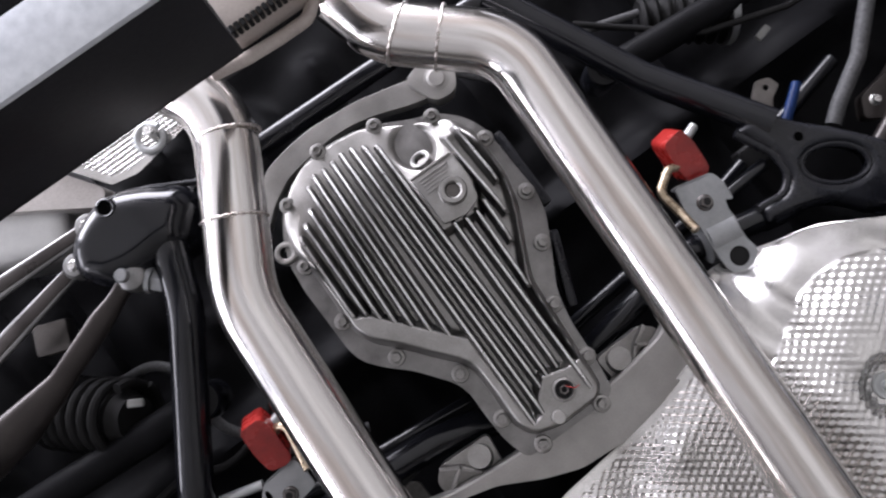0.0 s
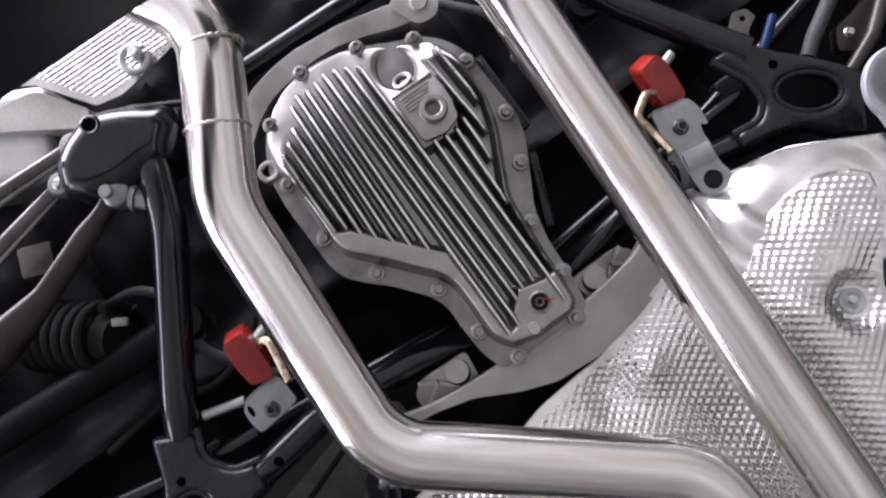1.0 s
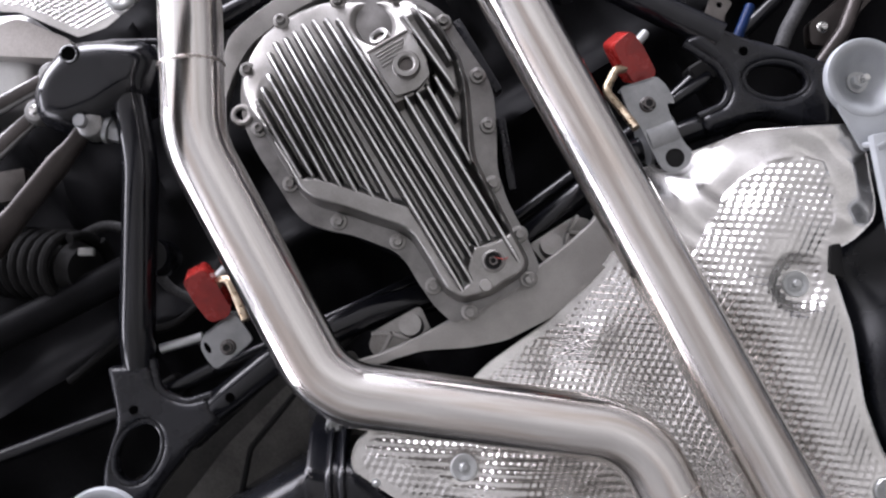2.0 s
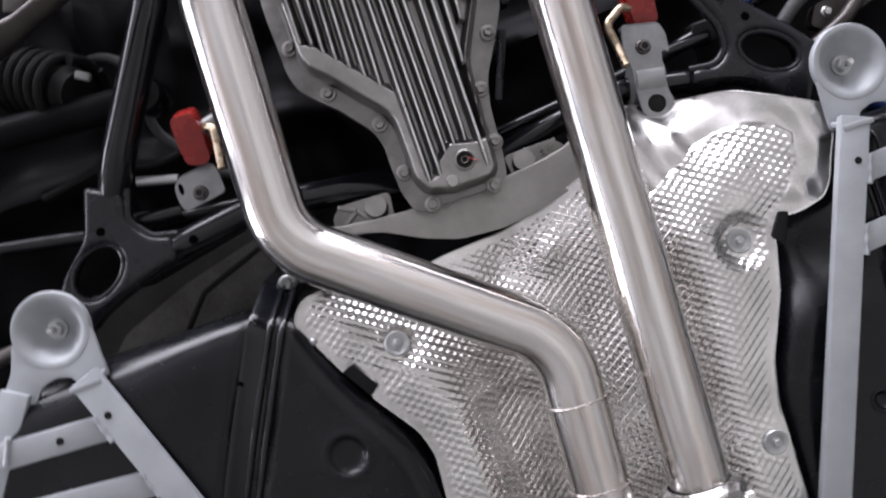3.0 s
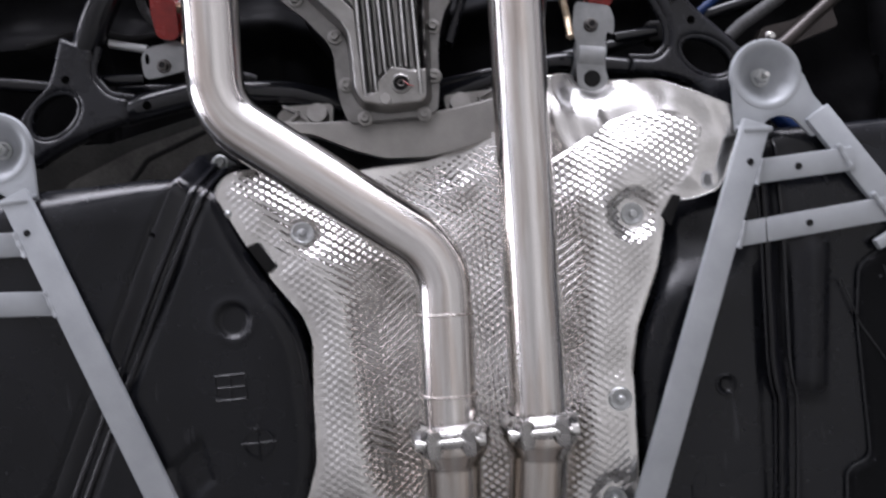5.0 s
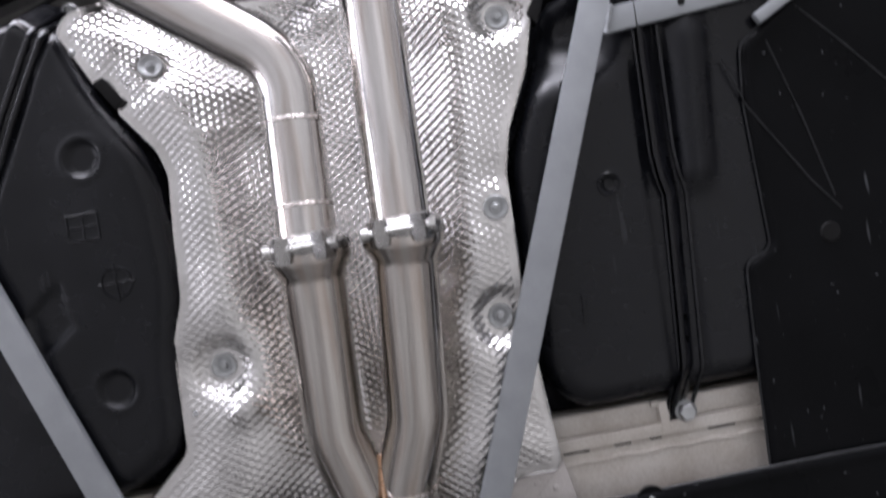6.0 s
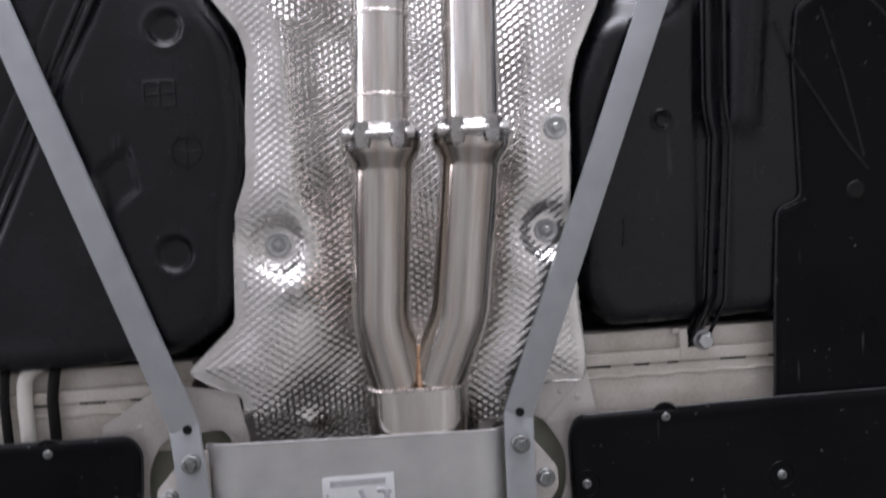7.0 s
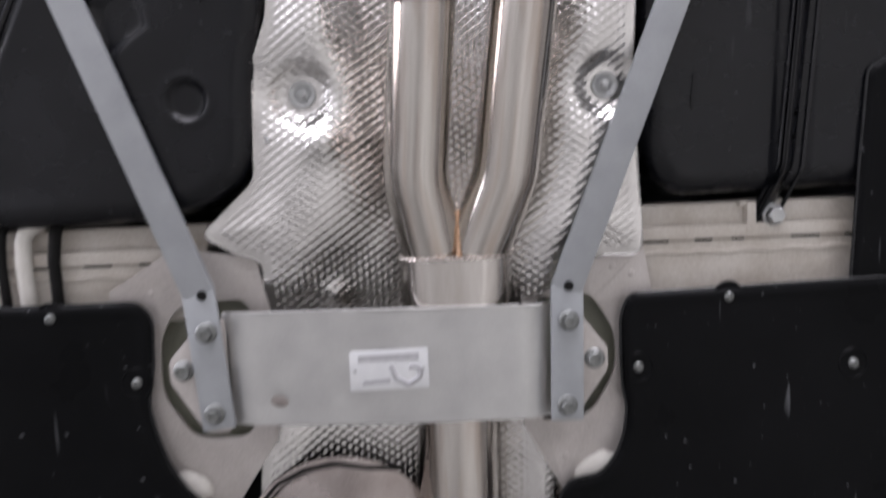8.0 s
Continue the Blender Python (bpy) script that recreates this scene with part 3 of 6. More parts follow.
def clamp(cx, cy, cz):
    c = empty("band_clamp", "bright cast band clamp with cross bolt on exhaust joint", "pipe clamp", "exhaust band clamps", at=(cx, cy, cz))
    band = tube(resample([Vector((cx, cy - 0.016, cz)), Vector((cx, cy + 0.016, cz))], 0.004), [0.037, 0.044, 0.0485, 0.05, 0.05, 0.0495, 0.0485, 0.047, 0.044][:9], 40, cap=False)
    part("band", band, STEEL_ROUGH, c)
    for s in (-1, 1):
        lug = bmesh.new()
        out = rounded([(-0.0075, -0.016), (0.0075, -0.016), (0.0092, 0.004), (0.0065, 0.0165), (-0.0065, 0.0165), (-0.0092, 0.004)], 0.003)
        plate(out, -0.009, 0.014, 0.0028, bm=lug)
        lug.transform(pose(cx + s * 0.0240, cy + 0.001, cz - 0.047, 0, s * 24, s * -3))
        part("lug", lug, STEEL_ROUGH, c)
    stem = part("bolt", tube([(cx - 0.041, cy, cz - 0.05), (cx + 0.041, cy, cz - 0.05)], 0.0042, 14), BOLT, c)
    nut = tube([(cx + 0.033, cy, cz - 0.05), (cx + 0.041, cy, cz - 0.05)], 0.0072, 6)
    part("nut", nut, BOLT, stem)
    part("bolt_head", tube([(cx - 0.043, cy, cz - 0.05), (cx - 0.035, cy, cz - 0.05)], 0.0068, 16), BOLT, stem)
    return c


clamp(0.0445, 0.424, 1.665)
clamp(0.157, 0.424, 1.665)

# ---- tunnel heat shield ----
SHIELD = rounded([(-0.241, 0.089), (-0.222, 0.066), (-0.172, 0.058), (-0.10, 0.085), (-0.044, 0.072), (0.05, 0.066), (0.111, 0.052), (0.17, 0.03), (0.225, -0.032), (0.255, -0.040), (0.295, -0.034), (0.339, -0.022), (0.380, -0.014),
                  (0.437, 0.020), (0.468, 0.036), (0.483, 0.045), (0.476, 0.078), (0.462, 0.105), (0.450, 0.134), (0.437, 0.151), (0.400, 0.160), (0.371, 0.157), (0.345, 0.247), (0.308, 0.322), (0.295, 0.375), (0.290, 0.488), (0.287, 0.534), (0.291, 0.643), (0.297, 0.738), (0.290, 0.752),
                  (0.243, 0.750), (0.205, 0.78), (0.20, 1.15), (-0.19, 1.15), (-0.160, 0.83), (-0.155, 0.741), (-0.189, 0.728), (-0.224, 0.706), (-0.158, 0.645), (-0.153, 0.513), (-0.133, 0.457), (-0.130, 0.377), (-0.124, 0.299), (-0.134, 0.265),
                  (-0.178, 0.204), (-0.164, 0.193), (-0.185, 0.164), (-0.199, 0.170)], 0.012, 4)
EMBOSS = [(-0.4, 0.0), (0.15, -0.03), (0.215, 0.09), (0.27, 0.062), (0.302, 0.042), (0.342, 0.031), (0.380, 0.031), (0.413, 0.044), (0.430, 0.063), (0.418, 0.105), (0.372, 0.16), (0.5, 0.2), (0.5, 0.748), (0.20, 0.75), (0.20, 1.2), (-0.3, 1.2), (-0.3, 0.70), (-0.4, 0.7)]
RIVETS = [(0.323, 0.172, 1.755, 0, -0.1), (-0.126, 0.154, 1.7455, 0.27, -0.26), (0.274, 0.415, 1.717, 0, 0), (0.256, 0.550, 1.728, 0, 0), (-0.099, 0.548, 1.733, 0, 0)]


def shield_level(x, y, d):
    flange = 1.742 - 0.033 * sm(0.0, 0.55, y) + 0.025 * sm(0.70, 0.85, y)
    # the edge curls up a little; walls rise from a crease on either side to the roof of the tunnel
    z = flange + 0.007 * sm(0.055, 0.0, d) * (1 - sm(0.36, 0.42, x))
    left = np.interp(y, (0.04, 0.09, 0.13, 0.16, 0.20, 0.25, 0.45, 0.60, 0.69, 0.75, 0.80), (-0.220, -0.207, -0.184, -0.154, -0.116, -0.090, -0.084, -0.072, -0.112, -0.148, -0.170))
    right = np.interp(y, (-0.02, 0.10, 0.20, 0.27, 0.45, 0.60, 0.80), (0.23, 0.255, 0.278, 0.266, 0.244, 0.222, 0.185))
    rise = np.minimum((0.30 + 0.14 * sm(0.58, 0.66, y)) * sm(0.0, 0.062 + 0.10 * sm(0.28, 0.16, y) + 0.05 * sm(0.58, 0.68, y), x - left) + (0.70 - 0.14 * sm(0.58, 0.66, y)) * sm(-0.015, 0.15 + 0.10 * sm(0.28, 0.16, y) + 0.05 * sm(0.58, 0.68, y), x - left), 0.10 * sm(0.0, 0.050, right - x) + 0.90 * sm(-0.01, 0.165, right - x))
    z = z + (0.066 - 0.012 * sm(0.3, 0.8, y)) * rise
    z = z + 0.055 * sm(0.17, -0.045, y) * sm(0.12, 0.28, x) * (1 - 0.88 * sm(0.32, 0.45, x))
    # soft folds, and pockets pressed in round the fasteners
    for cx, cy, r, h in ((-0.100, 0.548, 0.038, 0.024), (0.254, 0.550, 0.034, 0.020), (-0.078, 0.604, 0.020, -0.010), (0.338, 0.088, 0.036, -0.012), (0.322, 0.165, 0.045, 0.006), (-0.074, 0.792, 0.018, -0.012), (0.040, 0.105, 0.030, 0.012), (0.095, 0.110, 0.022, -0.008), (0.300, -0.036, 0.034, 0.036)):
        z = z + h * hump(x, y, cx, cy, r)
    z = z + 0.0012 * np.sin(9 * x + 31 * y) * np.sin(23 * x - 11 * y)
    for rx, ry, rz, gx, gy in RIVETS:
        w = sm(0.042, 0.016, np.hypot(x - rx, y - ry))
        z = z * (1 - w) + (rz + gx * (x - rx) + gy * (y - ry)) * w
    ed, _, _, inside = edge_distance(x, y, EMBOSS)
    ed = np.where(inside, ed, 0)
    # long soft folds in the plain corner
    z = z + 0.0021 * sm(0.004, 0.0, ed) * np.sin(58 * (y + 0.35 * x) + 2.5 * np.sin(17 * x)) * sm(0.18, 0.24, x) * sm(0.0, 0.02, d)
    z = z + 0.0013 * sm(0.006, 0.0, ed) * np.sin(125 * (x - 0.55 * y) + 3 * np.sin(21 * y)) * sm(0.18, 0.24, x) * sm(0.0, 0.02, d)
    z = z + 0.0020 * np.sin(58 * x - 66 * y + 1.6 * np.sin(43 * x)) * np.sin(31 * x + 37 * y) * sm(0.2, 0.27, x) * sm(0.24, 0.14, y) * sm(0.0, 0.02, d)
    w = sm(0.0, 0.009, ed) * sm(0.008, 0.013, d)
    for rx, ry, _, _, _ in RIVETS:
        w = w * sm(0.016, 0.024, np.hypot(x - rx, y - ry))
    w = w * (1 - 0.85 * hump(x, y, 0.327, 0.128, 0.026)) * (1 - 0.6 * hump(x, y, -0.090, 0.515, 0.024)) * (1 - 0.6 * hump(x, y, 0.250, 0.515, 0.022))
    # staggered pressed bumps
    u = (x + 0.002 * np.sin(7 * y)) / 0.0076
    v = (y + 0.004 * np.sin(6 * x)) / 0.0053
    return z - (0.00100 - 0.00022 * sm(0.40, 0.55, y) + 0.00030 * sm(0.2, 0.25, x) * sm(0.2, 0.12, y)) * w * np.cos(np.pi * u) * np.cos(np.pi * v)


shield = empty("heat_shield", "crinkled embossed aluminium heat shield in the tunnel", "heat shield", at=(0.08, 0.4, 1.75))
sheet("foil", SHIELD, shield_level, 0.00118, FOIL, shield)
sx, sy = np.array([p[0] for p in SHIELD]), np.array([p[1] for p in SHIELD])
rimz = shield_level(sx, sy, np.zeros_like(sx))
rim_pts = [Vector((a, b, c)) for a, b, c in zip(sx, sy, rimz)]
part("hem", tube(rim_pts + rim_pts[:1], 0.0011, 6, cap=False), FOIL, shield)
for rx, ry, rz, gx, gy in RIVETS:
    rz = rz - 0.003
    w = lathe([(0, 0.002), (0.0158, 0.002), (0.0158, 0.0003), (0.0148, -0.0010), (0.0105, -0.0004), (0.0075, 0.0016), (0.0052, 0.0014), (0.0048, -0.0035), (0.0036, -0.0046), (0, -0.0046)], 28, m=pose(rx, ry, rz, math.degrees(math.atan(gy)), -math.degrees(math.atan(gx))))
    part("washer", w, ZINC, shield, "zinc retaining washer")


for pts, z in (([(-0.200, 0.165), (-0.186, 0.160), (-0.164, 0.194), (-0.176, 0.204)], 1.733), ([(0.359, 0.178), (0.377, 0.151), (0.388, 0.155), (0.370, 0.194)], 1.738)):
    foam = empty("edge_clip", "black foam clip on the edge of the heat shield", "clip", "shield edge clips", at=(*pts[0], z))
    part("pad", plate(rounded(pts, 0.003), z, z + 0.012, 0.002), RUBBER, foam)
    part("tab", plate(rounded([(pts[0][0] * 0.98, pts[0][1] - 0.004), (pts[1][0], pts[1][1] - 0.004), pts[2], pts[3]], 0.004), z + 0.012, z + 0.020, 0.001), RUBBER, foam)

for rx, ry in ((-0.2235, 0.1185), (-0.1085, 0.262), (0.279, 0.62), (-0.140, 0.60)):
    part("edge_rivet", lathe([(0, -0.0016), (0.0026, -0.0014), (0.0042, 0.0004), (0.0055, 0.0008)], 16, m=pose(rx, ry, float(shield_level(np.array([rx]), np.array([ry]), np.array([0.008]))[0]) - 0.0006)), ZINC, shield)


# ---- fuel tank and straps ----
def tank_level(z0, deep, marks, soft=0.0):
    def level(x, y, d):
        r = 0.034 + soft * sm(0.30, 0.12, y)
        z = z0 + r - np.sqrt(np.maximum(r * r - (r - np.minimum(d, r)) ** 2, 0))
        z = z + deep * sm(0.004, 0.0, d)
        for cx, cy, rr, h in marks:
            q = np.hypot(x - cx, y - cy)
            z = z + h * sm(rr, rr * 0.62, q) - h * 0.22 * sm(rr * 0.30, 0.0, np.abs(q - rr * 1.02))
        z = z + 0.0015 * np.sin(14 * x + 5 * y) * np.sin(9 * y - 4 * x)
        return z
    return level


tank_l = empty("fuel_tank", "black moulded plastic fuel tank half with round dimples", "fuel tank", "saddle tank halves", at=(-0.45, 0.4, 1.75))
base_l = tank_level(1.706, 0.16, [(-0.224, 0.260, 0.026, 0.007), (-0.227, 0.551, 0.026, 0.007)], 0.026)


def tank_l_level(x, y, d):
    z = base_l(x, y, d) + 0.014 * sm(0.40, 0.05, y)
    # a moulded pocket beside the strut
    q = np.abs((x + 0.297) * 0.9 + (y - 0.455) * 0.35) / 0.032 + np.abs((y - 0.455) * 0.8 - (x + 0.297) * 0.3) / 0.045
    z = z + 0.006 * sm(1.20, 0.65, q)
    # channel that holds the strap
    along = (x + 0.272) * 0.900 + (y - 0.086) * 0.433
    z = z + 0.010 * np.where(along < 0, sm(-0.17, -0.02, along), sm(0.20, 0.02, along)) * sm(0.0, 0.05, d)
    return z + 0.004 * sm(0.034, 0.024, np.abs(along))


sheet("shell", rounded([(-0.88, 0.07), (-0.60, 0.058), (-0.30, 0.056), (-0.235, 0.070), (-0.19, 0.185), (-0.13, 0.285), (-0.124, 0.44), (-0.146, 0.52), (-0.15, 0.64), (-0.22, 0.685), (-0.34, 0.695), (-0.88, 0.69)], 0.05), tank_l_level, 0.0035, BLACK_PLASTIC, tank_l)

def tank_face(x, y):
    h = [float(tank_l_level(np.array([a]), np.array([b]), np.array([0.09]))[0]) for a, b in ((x, y), (x + 0.01, y), (x, y + 0.01))]
    return pose(x, y, h[0] + 0.0004, math.degrees(math.atan((h[2] - h[0]) / 0.01)), -math.degrees(math.atan((h[1] - h[0]) / 0.01)))


grid_at, ring_at = tank_face(-0.234, 0.346), tank_face(-0.204, 0.421)
for x, y, w, h in ((-0.020, 0, 0.0024, 0.034), (0.0, 0, 0.0024, 0.034), (0.020, 0, 0.0024, 0.034), (0, -0.016, 0.0424, 0.0024), (0, 0.0, 0.0376, 0.0024), (0, 0.016, 0.0424, 0.0024)):
    part("moulded_bar", block((w, h, 0.003), grid_at @ pose(x, y, -0.0009 if w > 0.01 else -0.0006), 0.0008, 1), BLACK_PLASTIC, tank_l)
part("moulded_ring", tube([ring_at @ Vector((0.019 * math.cos(k * 0.1745), 0.019 * math.sin(k * 0.1745), -0.0009)) for k in range(37)], 0.0014, 6, cap=False), BLACK_PLASTIC, tank_l)
part("moulded_bar", block((0.048, 0.0022, 0.003), ring_at @ pose(0, 0, -0.0006), 0.0008, 1), BLACK_PLASTIC, tank_l)
part("moulded_bar", block((0.0022, 0.048, 0.003), ring_at @ pose(0, 0, -0.0009), 0.0008, 1), BLACK_PLASTIC, tank_l)

tank_r = empty("fuel_tank", "black moulded plastic fuel tank half with ribs beside the strut", "fuel tank", "saddle tank halves", at=(0.45, 0.4, 1.75))
base_r = tank_level(1.722, 0.16, [(0.420, 0.412, 0.012, 0.006)])


def tank_r_level(x, y, d):
    z = base_r(x, y, d)
    # an upright moulded column that ends in a shoulder, and a shallow channel for the strap
    across = np.clip((x - 0.546 + 0.11 * (y - 0.26)) / 0.030, -1, 1)
    z = z - 0.015 * (1 - across ** 2) ** 1.5 * sm(0.455, 0.410, y) * sm(0.19, 0.25, y)
    z = z + 0.003 * sm(0.030, 0.018, np.abs(x - 0.489 + 0.05 * (y - 0.4)))
    return z + 0.02 * sm(0.2, 0.10, y) + 0.055 * sm(0.30, 0.20, y) * sm(0.50, 0.40, x)


sheet("shell", rounded([(0.385, 0.15), (0.45, 0.13), (0.50, 0.07), (0.62, 0.07), (0.88, 0.07), (0.88, 0.685), (0.55, 0.685), (0.33, 0.69), (0.292, 0.64), (0.290, 0.50), (0.30, 0.36), (0.348, 0.26)], 0.04), tank_r_level, 0.0035, BLACK_PLASTIC, tank_r)


part("moulded_dimple", tube([(0.419 + 0.0135 * math.cos(k * 0.2618), 0.412 + 0.0135 * math.sin(k * 0.2618), 1.7225) for k in range(25)], 0.0016, 8, cap=False), BLACK_PLASTIC, tank_r)
for px_, py_, tall in ((0.382, 0.300, 0.05), (0.610, 0.30, 0.07), (0.360, 0.560, 0.04)):
    part("moulded_rib", block((0.006, tall, 0.006), pose(px_, py_, 1.7225, 0, 0, 6), 0.002), BLACK_PLASTIC, tank_r)


def strap(name, pts, width, bolts, label, material, offs, fat):
    s = empty(name, label, "tank strap", "tank straps", at=pts[0])
    path = fillet(pts, 0.03, 8)
    for off in (k * width for k in offs):
        line = []
        for i, p in enumerate(path):
            d = (path[min(i + 1, len(path) - 1)] - path[max(i - 1, 0)]).normalized()
            line.append(p + d.cross(Vector((0, 0, 1))).normalized() * off)
        part("rib", tube(line, width * fat, 12, flat=1.2), material, s)
    part("band", tube(path, width * 0.56, 20, flat=0.13), material, s)
    for b in bolts:
        share("bolt", BOLT_TANK, pose(*b), s)
    return s


strap("tank_strap", [(-0.243, 0.030, 1.885), (-0.252, 0.046, 1.800), (-0.270, 0.084, 1.738), (-0.322, 0.190, 1.727), (-0.452, 0.461, 1.722), (-0.548, 0.660, 1.724), (-0.566, 0.70, 1.76)], 0.044, [], "ribbed black steel tank strap over the plastic tank", BLACK_PAINT, (-0.42, 0.06, 0.40), 0.12)
strap("tank_strap", [(0.512, 0.055, 1.80), (0.507, 0.095, 1.737), (0.499, 0.20, 1.719), (0.489, 0.385, 1.716), (0.491, 0.415, 1.717), (0.497, 0.438, 1.722), (0.492, 0.50, 1.723), (0.478, 0.655, 1.724), (0.464, 0.70, 1.748), (0.455, 0.725, 1.756)], 0.031, [(0.466, 0.713, 1.742)], "narrow black steel tank strap bolted to the body rail", BLACK_PAINT, (-0.47, -0.28, -0.10, 0.47), 0.075)
tagged(part("strap_hole", lathe([(0, -0.0004), (0.0034, -0.0004), (0.0042, 0.001)], 14, m=pose(-0.3195, 0.138, 1.7235)), PIT), "small dark hole in the tank strap", "hole", "holes in the strap")
for px_, py_ in ((0.4795, 0.592), (0.4775, 0.619)):
    tagged(part("strap_hole", lathe([(0, -0.0004), (0.0032, -0.0004), (0.0038, 0.001)], 14, m=pose(px_, py_, 1.7165)), PIT), "small dark hole in the tank strap", "hole", "holes in the strap")

# ---- body rails and front pan ----
for side, x0, x1 in ((-1, -0.9, -0.225), (1, 0.285, 0.88)):
    rail = empty("body_crossmember", "cream painted body crossmember with sealed flange", "body rail", "body crossmembers", at=((x0 + x1) / 2, 0.75, 1.78))
    part("rail", block((x1 - x0, 0.075, 0.08), pose((x0 + x1) / 2, 0.775, 1.785), 0.008, 3), CREAM, rail)
    part("flange", block((x1 - x0, 0.042, 0.05), pose((x0 + x1) / 2, 0.716, 1.777), 0.004, 2), CREAM, rail)
    part("flange_lip", plate(rounded([(x0, 0.7385), (x1, 0.7385), (x1, 0.722), (x0, 0.722)], 0.001, 1), 1.7405, 1.7505, 0.0012), CREAM, rail)
    k = 0
    spot = x0 + 0.035
    while spot < x1 - 0.02:
        wide = (0.034, 0.022, 0.016, 0.036)[k % 4]
        part("slot", block((wide, 0.0042, 0.004), pose(spot, 0.7400, 1.7455, 0, 0, 0.8), 0.0012, 1), RUBBER, rail, "dark gap under the flange")
        spot += (0.060, 0.043, 0.085, 0.066)[k % 4]
        k += 1
    part("sealant", tube([(x0 + (x1 - x0) * k / 40, 0.755 + 0.0015 * math.sin(k * 1.7), 1.7445) for k in range(41)], [0.0025 + 0.001 * math.sin(k * 2.3) for k in range(41)], 8), CREAM, rail)

rb = empty("strap_bracket", "cream steel bracket holding the tank strap bolt", "bracket", at=(0.44, 0.71, 1.76))
part("tab", block((0.012, 0.042, 0.026), pose(0.438, 0.716, 1.752), 0.003), CREAM, rb)
part("hook", block((0.016, 0.007, 0.020), pose(0.432, 0.698, 1.752), 0.002), CREAM, rb)

pan = empty("front_pan", "pale grey pressed floor pan with two oblong cutouts", "floor pan", kind="structure", at=(0, 0.9, 1.74))
slot_l = rounded([(-0.285, 0.83), (-0.262, 0.79), (-0.185, 0.785), (-0.175, 0.80), (-0.18, 0.955), (-0.25, 0.955), (-0.287, 0.90)], 0.02)
slot_r = rounded([(0.165, 0.80), (0.20, 0.793), (0.235, 0.797), (0.264, 0.845), (0.264, 0.895), (0.232, 0.95), (0.165, 0.955)], 0.02)
part("sheet", plate([(-0.34, 0.77), (-0.262, 0.722), (-0.165, 0.735), (-0.152, 0.80), (-0.152, 0.96), (-0.205, 1.04), (-0.25, 1.3), (-0.62, 1.3), (-0.62, 0.80), (-0.34, 0.80)], 1.728, 1.734, 0.001, [slot_l]), PAN_GREY, pan)
part("sheet", plate([(0.15, 0.80), (0.21, 0.80), (0.225, 0.748), (0.300, 0.742), (0.31, 0.80), (0.62, 0.81), (0.62, 1.3), (0.24, 1.3), (0.195, 1.04), (0.15, 0.96)], 1.728, 1.734, 0.001, [slot_r]), PAN_GREY, pan)
for cx, x0, x1 in ((-0.23, -0.30, -0.170), (0.215, 0.172, 0.28)):
    part("mount_well", block((x1 - x0, 0.22, 0.03), pose((x0 + x1) / 2, 0.875, 1.775), 0.01, 2), OLIVE, pan)


for cx, cy, a, w_, h_ in ((0.235, 1.017, -40, 0.030, 0.017), (-0.258, 1.013, 30, 0.024, 0.017)):
    lump = bmesh.new()
    bmesh.ops.create_icosphere(lump, subdivisions=3, radius=1)
    for v in lump.verts:
        v.co *= 1 + 0.22 * noise.noise(v.co * 1.6 + Vector((cx * 40, 0, 0)))
    lump.transform(pose(cx, cy, 1.726, 0, 0, a) @ Matrix.Diagonal((w_, h_, 0.009, 1)))
    part("sealant_lump", lump, WHITE_HOSE, pan, "white lump of sealant")
for px_, py_ in ((-0.292, 0.775), (-0.268, 0.945), (0.262, 0.765), (0.262, 0.955), (0.285, 0.775), (0.20, 1.0)):
    part("spot_weld", lathe([(0, -0.0012), (0.003, -0.001), (0.0045, 0.0002)], 14, m=pose(px_, py_, 1.728)), PAN_GREY, pan)
# ---- tunnel brace plate and the two struts ----
brace = empty("tunnel_brace", "bare aluminium brace plate bolted across the tunnel", "brace plate", at=(0, 0.87, 1.686))


def brace_level(x, y, d):
    side = np.maximum(np.abs(x + 0.0115) - 0.150, 0)
    z = 1.684 + 9.0 * side ** 2 + 0.0014 * hump(x, y, -0.142, 0.902, 0.013) + 0.0004 * np.sin(40 * x + 9 * y)
    return z


sheet("plate", rounded([(-0.203, 0.794), (-0.06, 0.797), (0.190, 0.801), (0.189, 0.936), (0.0, 0.934), (-0.198, 0.926)], 0.004), brace_level, 0.004, ALU, brace, skirt=0.0035)
part("rolled_edge", tube([(-0.188, 0.7945, 1.6875), (-0.16, 0.7955, 1.6845), (-0.06, 0.7972, 1.684), (0.10, 0.800, 1.684), (0.15, 0.8008, 1.6845), (0.168, 0.801, 1.6865)], 0.0017, 8), ALU, brace)

part("scorch_mark", lathe([(0, -0.0005), (0.007, -0.0004), (0.0105, 0.0004)], 24, m=pose(-0.139, 0.900, 1.6836, 0, 0, 15) @ Matrix.Diagonal((1.0, 0.62, 1, 1))), FOIL_BROWN, brace, "brown mark over the dent")

sign = empty("label_plate", "small white riveted label plate with grey print", "label", at=(-0.01, 0.868, 1.682))
part("backing", plate(rounded([(-0.0565, 0.8455), (0.0345, 0.8445), (0.0345, 0.8905), (-0.0565, 0.8915)], 0.002), 1.6812, 1.6832, 0.0004), LABEL, sign)
part("print_bar", plate([(-0.0465, 0.8500), (0.0235, 0.8492), (0.0235, 0.8570), (-0.0465, 0.8578)], 1.6806, 1.6816, 0), INK, sign, "illegible printed bar")
part("print_bar", plate([(-0.042, 0.8800), (-0.010, 0.8780), (-0.010, 0.8835), (-0.042, 0.8850)], 1.6806, 1.6816, 0), INK, sign, "illegible printed bar")
